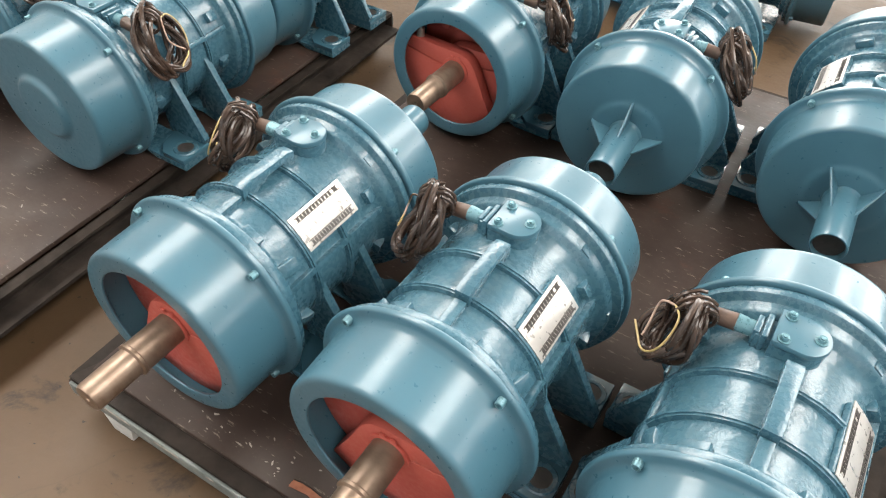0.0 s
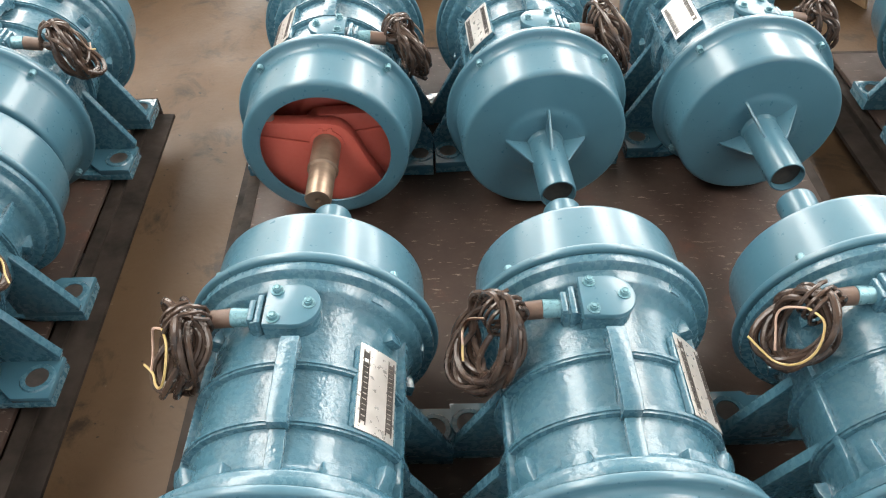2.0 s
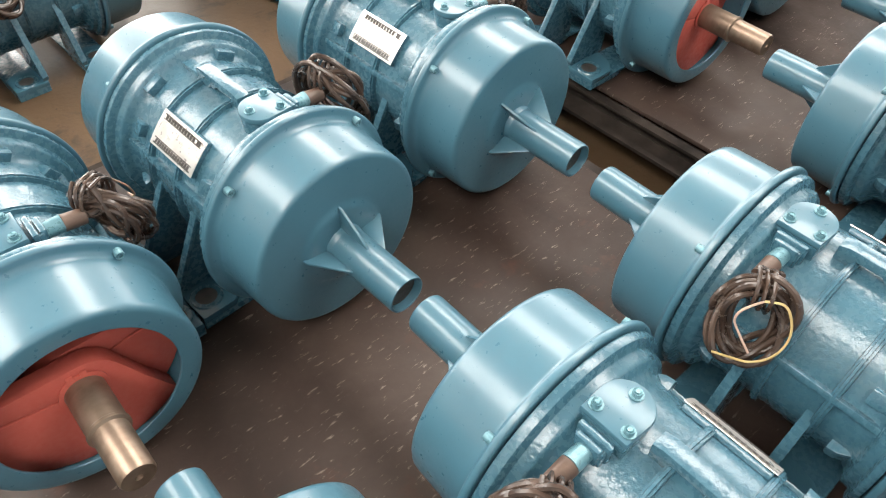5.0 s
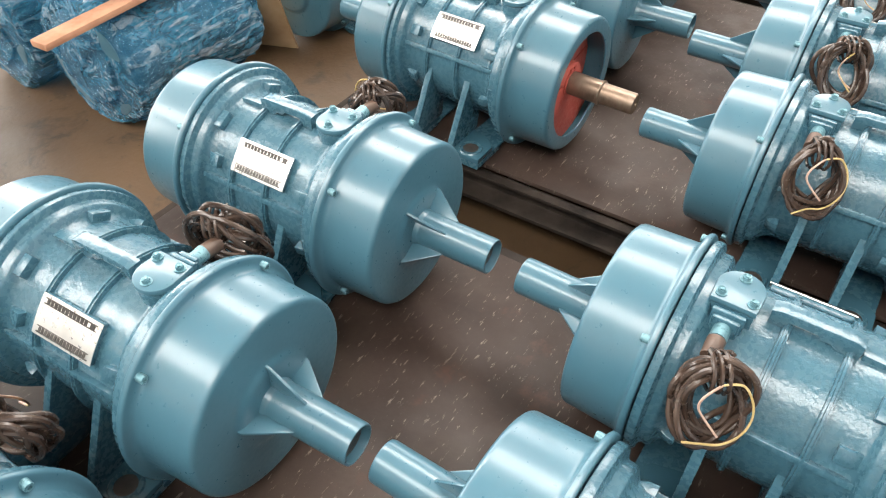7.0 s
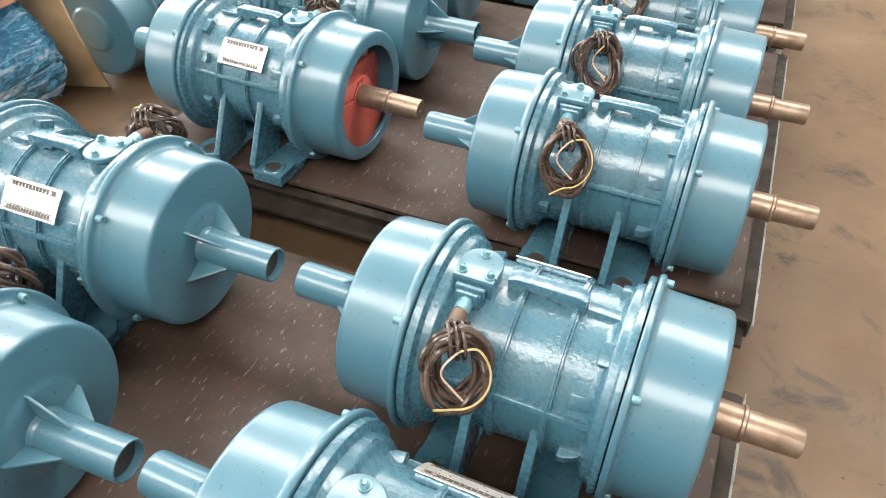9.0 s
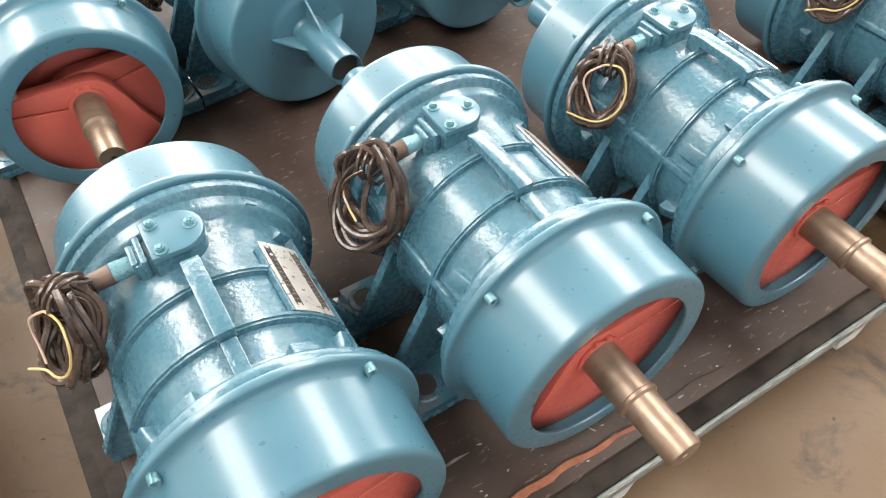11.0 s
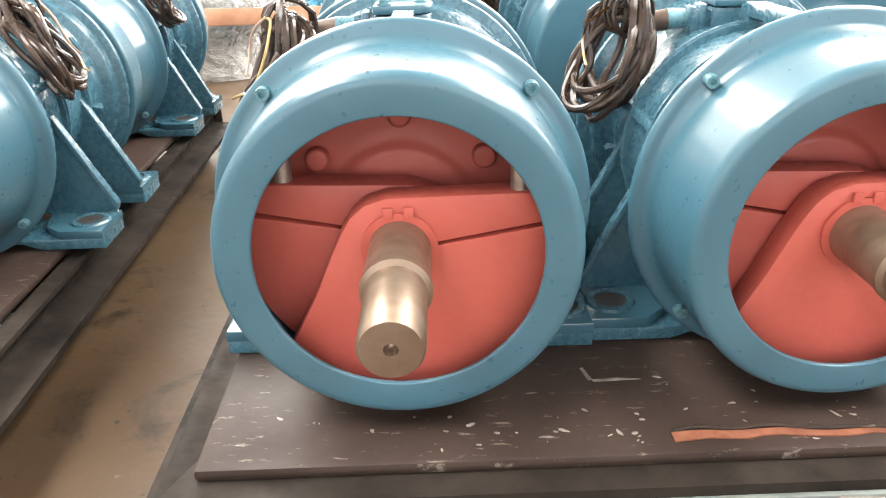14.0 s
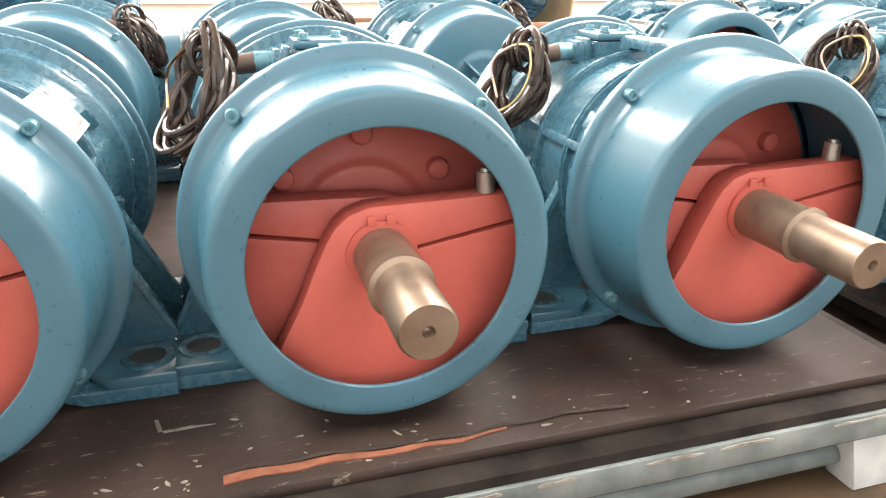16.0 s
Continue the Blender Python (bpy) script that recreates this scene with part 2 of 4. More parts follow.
def prism(bm, outline, a, b, plane="xz", bevel=0.0):
    """A flat outline drawn out from a to b across its plane."""
    def at(u, v, w):
        return {"xz": (u, w, v), "xy": (u, v, w), "yz": (w, u, v)}[plane]
    lo = [bm.verts.new(at(u, v, a)) for u, v in outline]
    hi = [bm.verts.new(at(u, v, b)) for u, v in outline]
    k = len(outline)
    fs = [bm.faces.new(lo), bm.faces.new(hi[::-1])]
    fs += [bm.faces.new((lo[i], hi[i], hi[(i + 1) % k], lo[(i + 1) % k])) for i in range(k)]
    if bevel:
        bmesh.ops.recalc_face_normals(bm, faces=fs)
        rim = [e for e in {e for f in fs[:2] for e in f.edges}]
        bmesh.ops.bevel(bm, geom=rim, offset=bevel, segments=2, profile=0.5, affect="EDGES")
    return bm


def lathe(bm, profile, n=72, closed=False):
    """Turn a profile of (radius, y) round the y axis. A radius of 0 closes the end."""
    rings = []
    for r, y in profile:
        if r < 1e-6:
            rings.append([bm.verts.new((0, y, 0))])
        else:
            rings.append([bm.verts.new((r * math.cos(2 * math.pi * i / n), y, r * math.sin(2 * math.pi * i / n))) for i in range(n)])
    pairs = list(zip(rings, rings[1:])) + ([(rings[-1], rings[0])] if closed else [])
    for p, q in pairs:
        for i in range(n):
            j = (i + 1) % n
            if len(p) == 1 and len(q) == 1:
                continue
            if len(p) == 1:
                bm.faces.new((p[0], q[i], q[j]))
            elif len(q) == 1:
                bm.faces.new((p[i], q[0], p[j]))
            else:
                bm.faces.new((p[i], q[i], q[j], p[j]))
    return bm


def rounded(corners, radius=0.006, steps=3):
    """Round the inner corners of a profile of (r, y)."""
    out = [corners[0]]
    for a, b, c in zip(corners, corners[1:], corners[2:]):
        a, b, c = Vector(a), Vector(b), Vector(c)
        k = min(radius, (a - b).length * 0.45, (c - b).length * 0.45)
        p, q = b + (a - b).normalized() * k, b + (c - b).normalized() * k
        for s in range(steps + 1):
            t = s / steps
            out.append(tuple((1 - t) ** 2 * p + 2 * t * (1 - t) * b + t * t * q))
    return out + [corners[-1]]


def tube(bm, pts, r, n=7, cap=True):
    """A round tube along a line of points."""
    pts = [Vector(p) for p in pts]
    rings, up = [], None
    for i, p in enumerate(pts):
        d = (pts[min(i + 1, len(pts) - 1)] - pts[max(i - 1, 0)]).normalized()
        if up is None:
            up = d.orthogonal().normalized()
        up = (up - d * up.dot(d)).normalized()
        side = d.cross(up)
        rings.append([bm.verts.new(p + r * (math.cos(a) * up + math.sin(a) * side)) for a in [2 * math.pi * k / n for k in range(n)]])
    for p, q in zip(rings, rings[1:]):
        for i in range(n):
            bm.faces.new((p[i], p[(i + 1) % n], q[(i + 1) % n], q[i]))
    if cap:
        bm.faces.new(rings[0][::-1])
        bm.faces.new(rings[-1])
    return bm


def smooth_line(pts, per=6):
    """A soft line through the points."""
    pts = [Vector(p) for p in pts]
    out = []
    for i in range(len(pts) - 1):
        a, b, c, d = pts[max(i - 1, 0)], pts[i], pts[i + 1], pts[min(i + 2, len(pts) - 1)]
        for s in range(per):
            t = s / per
            out.append(0.5 * (2 * b + (c - a) * t + (2 * a - 5 * b + 4 * c - d) * t * t + (3 * b - a - 3 * c + d) * t ** 3))
    return out + [pts[-1]]


def hexagon(bm, r, y0, y1):
    return lathe(bm, [(0, y0), (r * 0.9, y0), (r, y0 + (y1 - y0) * 0.2), (r, y1), (0, y1)], 6)


# ---- the motor ----
AXIS = 0.205    # height of the shaft over the deck
HALF = 0.190   # centre to the cover's flange
FACE = 0.312    # centre to the face of an open or plain cover
SHUT = 0.305    # centre to the face of a cover with a guard tube
RIM, COVER, HOLE = 0.205, 0.182, 0.139
MESHES = {}


def shared(key, maker, mat, angle=38):
    if key not in MESHES:
        bm = bmesh.new()
        maker(bm)
        MESHES[key] = mesh_of(key, bm, mat, angle)
    return MESHES[key]


def arc_rib(bm, r0, r1, y0, y1, a0, a1, n=26):
    """A rib round the barrel between two angles (degrees, 90 is up)."""
    rows = []
    for i in range(n + 1):
        a = radians(a0 + (a1 - a0) * i / n)
        c, s = math.cos(a), math.sin(a)
        rows.append([bm.verts.new((r * c, y, r * s)) for r, y in ((r0, y0), (r1, y0 + 0.0015), (r1, y1 - 0.0015), (r0, y1))])
    for p, q in zip(rows, rows[1:]):
        for i in range(4):
            j = (i + 1) % 4
            bm.faces.new((p[i], p[j], q[j], q[i]))
    bm.faces.new(rows[0])
    bm.faces.new(rows[-1][::-1])


def mirrored(make, bm, q):
    """Build with make, flipped across x where q is negative."""
    make(bm)
    if q < 0:
        bmesh.ops.scale(bm, vec=(-1, 1, 1), verts=bm.verts)


def barrel(bm):
    r = 0.152
    prof = [(0.10, -0.176), (0.197, -0.176), (0.197, -0.163), (0.180, -0.161), (0.178, -0.146), (0.160, -0.140), (r, -0.128),
            (r, 0.114), (0.162, 0.130), (0.178, 0.138), (0.180, 0.156), (0.197, 0.160), (0.197, 0.176), (0.10, 0.176)]
    lathe(bm, rounded(prof, 0.004, 2), 80)


def barrel_rib(y):
    def make(bm):
        arc_rib(bm, 0.150, 0.1605, y - 0.0075, y + 0.0075, -28, 208)
        arc_rib(bm, 0.158, 0.1635, y - 0.0035, y + 0.0035, -26, 206)
    return make


def long_rib(angle, y0, y1, proud=0.163):
    def make(bm):
        box(bm, 0.148, y0, -0.006, proud, y1, 0.006, 0.0015, Matrix.Rotation(-radians(angle), 4, "Y"))
    return make


def lug(bm):
    """Cast lug where the barrel meets its end flange."""
    prism(bm, [(0.148, -0.024), (0.168, -0.024), (0.166, -0.008), (0.148, 0.026)], -0.013, 0.013, "xy", 0.002)


def notch_block(bm):
    prism(bm, [(0.168, -0.015), (0.1805, -0.010), (0.1805, 0.010), (0.168, 0.015)], 0.140, 0.164, "xz", 0.002)


def foot_bar(bm):
    """A cross bar, cut away below in the middle."""
    w = 0.229
    prism(bm, [(-w, 0.001), (-0.125, 0.001), (-0.095, 0.012), (0.095, 0.012), (0.125, 0.001), (w, 0.001), (w, 0.020), (-w, 0.020)], -0.050, 0.044, "xz", 0.003)


def foot_pad(bm):
    """The raised pad on a bar's end, with its inner corners cut off."""
    prism(bm, [(0.229, -0.050), (0.229, 0.044), (0.158, 0.044), (0.128, 0.018), (0.110, -0.050)], 0.018, 0.034, "xy", 0.003)


def hole_shade_disc(bm):
    """A flat black disc on a pad, painted shade in place of a bored bolt hole."""
    lathe(bm, [(0.0, 0.0), (0.0215, 0.0), (0.0215, 0.0024), (0.0, 0.0024)], 28)


def hole_rim(bm):
    lathe(bm, [(0.0215, 0.0), (0.0215, 0.0040), (0.030, 0.0038), (0.033, 0.0)], 32, True)


def gusset(bm):
    prism(bm, [(0.224, 0.032), (0.10, 0.032), (0.09, 0.14), (0.130, 0.222), (0.142, 0.222), (0.226, 0.046)], -0.0060, 0.0060, "xz", 0.0015)


def gusset_edge(bm):
    """The thicker rim along a gusset's slope."""
    prism(bm, [(0.226, 0.036), (0.136, 0.212), (0.145, 0.218), (0.230, 0.048)], -0.0090, 0.0090, "xz", 0.002)


def cover_ring(bm):
    """A cover with a round opening in its face."""
    out = rounded([(0.165, -0.178), (RIM, -0.178), (RIM, -0.190), (COVER + 0.008, -0.1915), (COVER, -0.198), (COVER - 0.004, -FACE), (HOLE, -FACE), (HOLE, -FACE + 0.006), (COVER - 0.012, -FACE + 0.008), (COVER - 0.010, -0.178)], 0.011, 4)
    lathe(bm, out, 96, True)


def cover_shut(bm):
    out = rounded([(0.0, -SHUT - 0.005), (0.076, -SHUT - 0.005), (0.090, -SHUT), (COVER - 0.004, -SHUT), (COVER, -0.198), (COVER + 0.008, -0.1915), (RIM, -0.190), (RIM, -0.178), (0.16, -0.178)], 0.011, 4)
    lathe(bm, out, 96)


def cover_plain(bm):
    out = rounded([(0.0, -FACE - 0.012), (0.072, -FACE - 0.012), (0.084, -FACE), (COVER - 0.004, -FACE), (COVER, -0.198), (COVER + 0.008, -0.1915), (RIM, -0.190), (RIM, -0.178), (0.16, -0.178)], 0.012, 4)
    lathe(bm, out, 96)


def tube_guard(bm):
    r = 0.037
    lathe(bm, rounded([(r + 0.004, -SHUT), (r + 0.002, -SHUT - 0.012), (r, -SHUT - 0.016), (r, -0.470), (r - 0.001, -0.476), (r - 0.005, -0.476), (r - 0.005, -SHUT)], 0.003, 2), 48, True)


def tube_stub(bm):
    lathe(bm, [(0.0, -0.460), (0.031, -0.460), (0.032, -SHUT), (0.0, -SHUT)], 32)


def tube_fin(bm):
    prism(bm, [(0.035, -SHUT), (0.087, -SHUT), (0.086, -SHUT - 0.008), (0.040, -SHUT - 0.072), (0.035, -SHUT - 0.075)], -0.0025, 0.0025, "xy", 0.0007)


def shaft(bm):
    prof = [(0.0, -0.18), (0.0305, -0.18), (0.0305, -0.366), (0.0325, -0.368), (0.0325, -0.373), (0.0275, -0.376), (0.0272, -0.461), (0.0250, -0.465), (0.006, -0.465), (0.0045, -0.458), (0.0, -0.453)]
    lathe(bm, prof, 56)


def circlip(bm):
    lathe(bm, [(0.0305, -0.283), (0.038, -0.283), (0.038, -0.2865), (0.0305, -0.2865)], 40, True)
    for s in (-1, 1):
        box(bm, s * 0.010 - 0.005, -0.288, 0.033, s * 0.010 + 0.005, -0.2835, 0.044, 0.001)


def weight_outline(r, a0, a1, top):
    pts = [(r * math.cos(radians(a0 + (a1 - a0) * i / 30)), r * math.sin(radians(a0 + (a1 - a0) * i / 30))) for i in range(31)]
    return pts + top


def eccentric_weight(mirror, y0, y1):
    def make(bm):
        # a sector with a flat top and a slit cut in from one side to the shaft's hole
        top = [(-0.087, -0.052), (-0.070, -0.012), (-0.057, 0.016), (-0.047, 0.032), (-0.033, 0.0445), (-0.012, 0.0515), (0.152, 0.0555), (0.162, 0.0285), (0.030, 0.0040), (0.030, 0.0005)]
        prism(bm, [(mirror * x, z) for x, z in weight_outline(0.168, 8.0, -136, top)], y0, y1, "xz", 0.0012)
    return make


def bearing_cover(bm):
    lathe(bm, rounded([(0.0, -0.191), (0.070, -0.191), (0.080, -0.182), (0.098, -0.180), (0.160, -0.179), (0.160, -0.177)], 0.004, 2), 56)


def cover_stud(bm):
    lathe(bm, rounded([(0.0, -0.195), (0.010, -0.195), (0.0125, -0.193), (0.0130, -0.179), (0.0, -0.179)], 0.002, 2), 16)


def weight_bolt(bm):
    bmesh.ops.create_cone(bm, cap_ends=True, segments=14, radius1=0.0105, radius2=0.0105, depth=0.026)
    bmesh.ops.create_cone(bm, cap_ends=True, segments=14, radius1=0.0072, radius2=0.0060, depth=0.004, matrix=Matrix.Translation((0, 0, 0.0149)))


def cap_screw(bm):
    lathe(bm, [(0, -0.011), (0.0034, -0.011), (0.0034, -0.014), (0.0068, -0.014), (0.0074, -0.012), (0.0074, 0.0), (0.0095, 0.0), (0.0095, 0.003), (0, 0.003)], 12)


def box_body(bm):
    """The terminal box: square to the gland, round to the other side."""
    pts = [(-0.036, -0.034), (0.006, -0.036)] + [(0.006 + 0.035 * math.sin(radians(a)), -0.036 * math.cos(radians(a))) for a in range(15, 180, 15)] + [(0.006, 0.036), (-0.036, 0.034)]
    prism(bm, pts, 0.120, 0.180, "xy", 0.003)


def box_lid(bm):
    pts = [(-0.037, -0.036), (0.006, -0.038)] + [(0.006 + 0.037 * math.sin(radians(a)), -0.038 * math.cos(radians(a))) for a in range(15, 180, 15)] + [(0.006, 0.038), (-0.037, 0.036)]
    prism(bm, pts, 0.181, 0.193, "xy", 0.003)


def lid_bolt(bm):
    lathe(bm, [(0, 0.008), (0.003, 0.008), (0.0033, 0.0055), (0.0062, 0.0075), (0.0066, 0.006), (0.0066, 0.001), (0.0098, 0.001), (0.0098, -0.001), (0, -0.001)], 16)


def gland_flange(bm):
    box(bm, -0.060, -0.022, 0.140, -0.034, 0.022, 0.176, 0.003)
    box(bm, -0.052, -0.026, 0.142, -0.042, 0.026, 0.184, 0.003)
    box(bm, -0.064, -0.019, 0.146, -0.054, 0.019, 0.180, 0.003)


def gland_nut(bm):
    bmesh.ops.create_cone(bm, cap_ends=True, segments=20, radius1=0.0135, radius2=0.0145, depth=0.026, matrix=Matrix.Translation((-0.077, 0, 0.162)) @ Matrix.Rotation(radians(-90), 4, "Y"))


def gland_sleeve(bm):
    bmesh.ops.create_cone(bm, cap_ends=True, segments=18, radius1=0.0145, radius2=0.0135, depth=0.034, matrix=Matrix.Translation((-0.106, 0, 0.159)) @ Matrix.Rotation(radians(-97), 4, "Y"))


def handle_bar(bm):
    """The cast lifting strap that runs from the box along the top, standing on two bosses."""
    prism(bm, [(-0.083, 0.150), (-0.083, 0.178), (-0.070, 0.183), (0.036, 0.183), (0.052, 0.178), (0.052, 0.150), (0.030, 0.150), (0.022, 0.166), (-0.020, 0.166), (-0.026, 0.158), (-0.040, 0.158), (-0.050, 0.150)], -0.0135, 0.0135, "yz", 0.002)


def strap_web(bm):
    prism(bm, [(-0.150, 0.148), (-0.150, 0.160), (-0.085, 0.163), (-0.085, 0.148)], -0.011, 0.011, "yz", 0.0015)


def end_boss(bm):
    box(bm, -0.020, -0.150, 0.150, 0.020, -0.126, 0.170, 0.003)


PLATE_W, PLATE_H = 0.138, 0.070


def nameplate(bm):
    """A thin plate bent a little round the barrel. x is out, y along, z up."""
    k = 9
    rows = []
    for i in range(k):
        z = PLATE_H * (i / (k - 1) - 0.5)
        x = 0.1625 - z * z * 1.6
        rows.append([bm.verts.new((x + d, y, z)) for d in (0.0, 0.0016) for y in (-PLATE_W / 2, PLATE_W / 2)])
    for p, q in zip(rows, rows[1:]):
        for a, b in ((0, 1), (1, 3), (3, 2), (2, 0)):
            bm.faces.new((p[a], p[b], q[b], q[a]))
    for r in (rows[0], rows[-1]):
        bm.faces.new((r[0], r[1], r[3], r[2]))


def plate_at(z):
    return 0.1625 - z * z * 1.6 + 0.0016


def print_line(z, h, y0, y1, cells):
    def make(bm):
        step = (y1 - y0) / cells
        for i in range(cells):
            x = plate_at(z)
            lean = Matrix.Translation((x + 0.0006, y0 + (i + 0.5) * step, z)) @ Matrix.Rotation(math.atan(3.2 * z), 4, "Y") 
            box(bm, -0.0004, -step * 0.36, -h / 2, 0.0004, step * 0.36, h / 2, 0, lean)
    return make


def print_frame(bm):
    for z, h in ((0.0285, 0.0022), (0.0195, 0.0016), (-0.0185, 0.0016), (-0.029, 0.0022)):
        box(bm, -0.0004, -0.060, -h / 2, 0.0004, 0.060, h / 2, 0, Matrix.Translation((plate_at(z) + 0.0005, 0, z)) @ Matrix.Rotation(math.atan(3.2 * z), 4, "Y"))


def plate_pad(bm):
    box(bm, 0.148, -0.066, -0.036, 0.1600, 0.066, 0.036, 0.003)


def coil_mesh(bm, seed, r=0.0054, size=0.066, loops=9):
    """One long cable wound in loose turns in the xy plane, drawn together at the top."""
    rnd = random.Random(seed)
    pts, per = [], 36
    old = None
    for k in range(loops):
        now = (rnd.uniform(-0.010, 0.010), rnd.uniform(-0.012, 0.006), (k - (loops - 1) / 2) * r * 0.85, size * rnd.uniform(0.58, 0.98), size * rnd.uniform(0.85, 1.20), rnd.uniform(0.05, 0.16), rnd.uniform(0, 6.28))
        old = old or now
        for i in range(per):
            a = math.pi / 2 + 2 * math.pi * i / per
            t = min(1.0, i / (per * 0.4))
            ox, oy, oz, ax, ay, wob, ph = [p + (q - p) * t for p, q in zip(old, now)]
            f = 1 + wob * math.sin(2 * a + ph) + 0.04 * math.sin(3 * a + ph * 2)
            top = max(0.0, math.sin(a))
            pts.append((ox + ax * f * math.cos(a) * (1 - 0.3 * top ** 6), oy + ay * f * math.sin(a), oz * (1 - 0.45 * top ** 4) + 0.012 * math.sin(2 * a + ph)))
        old = now
    tube(bm, pts, r, 8)


def coil_tie(bm, seed, size=0.066):
    """The free end of the cable wrapped round the turns."""
    rnd = random.Random(seed + 50)
    pts = []
    for i in range(49):
        a = 2 * math.pi * i / 16
        pts.append((-0.016 + 0.034 * i / 48 + 0.004 * math.sin(a), size * 0.80 + 0.030 * math.cos(a) + rnd.uniform(-0.002, 0.002), 0.033 * math.sin(a)))
    tube(bm, pts, 0.0033, 6)


def loose_wire(bm, seed, size, long):
    rnd = random.Random(seed + 90)
    top = Vector((0.004, size * 0.75, 0.034))
    if long:
        pts = [top] + [(0.054 * math.cos(radians(a)), 0.058 * math.sin(radians(a)), 0.036 + 0.004 * math.sin(a)) for a in (55, 30, 5, -20, -45, -70, -95)] + [(-0.034, -0.064 + rnd.uniform(-0.01, 0.01), 0.040)]
    else:
        pts = [top, (-0.018, size * 0.4, 0.040), (-0.022, 0.004, 0.038), (-0.008, -0.016, 0.037), (0.012, -0.022 + rnd.uniform(-0.02, 0.01), 0.040)]
    tube(bm, smooth_line(pts), 0.0019, 6)


def cover_end(motor, which, sign, spin=0):
    """One end of a motor. which: shaft, tube or plain. sign: -1 for the far end from the box, 1 for the box's end."""
    turn = pose(0, 0, AXIS) if sign < 0 else pose(0, 0, AXIS, 0, 0, 180)
    if which == "shaft":
        cov = place("cover", shared("cover_ring", cover_ring, TEAL), motor, "teal cover with a round opening", turn)
        place("shaft", shared("shaft", shaft, SHAFT), motor, "stepped bronze-coloured steel shaft", turn)
        place("circlip", shared("circlip", circlip, RED), motor, "red-painted retaining ring", turn)
        for mir, y0, y1 in ((1, -0.282, -0.250), (-1, -0.246, -0.214)):
            mir = mir if sign < 0 else -mir
            w = place("eccentric_weight", shared(f"weight{mir}{sign}", eccentric_weight(mir, y0, y1), RED), motor, "red-painted steel eccentric weight with a clamp slit", turn)
            place("clamp_bolt", shared("weight_bolt", weight_bolt, ZINC), w, "bare steel clamp bolt", pose(mir * 0.119, (y0 + y1) / 2, 0.064))
        inner = place("bearing_cover", shared("bearing_cover", bearing_cover, RED), motor, "red-painted bearing cover", turn)
        for a in (35, 90, 145, 215, 325):
            place("stud", shared("cover_stud", cover_stud, RED), inner, "", pose(0.108 * math.cos(radians(a)), 0, 0.108 * math.sin(radians(a))))
    elif which == "tube":
        cov = place("cover", shared("cover_shut", cover_shut, TEAL), motor, "closed teal cover", turn)
        g = place("guard_tube", shared("tube_guard", tube_guard, TEAL), motor, "teal guard tube with fins", turn)
        place("tube_core", shared("tube_stub", tube_stub, BLACK), g, "dark shaft end inside the tube")
        for a in (90, 8, 172, 270):
            place("fin", shared("tube_fin", tube_fin, TEAL), g, "", pose(0, 0, 0, 0, -a - spin, 0))
    else:
        cov = place("cover", shared("cover_plain", cover_plain, TEAL), motor, "closed teal cover with a raised boss", turn)
    for a in (45, 135, 225, 315):
        c, s = math.cos(radians(a)), math.sin(radians(a))
        place("bolt", shared("cap_screw", cap_screw, BOLT), cov, "", pose(0.1915 * c, -0.190, 0.1915 * s))


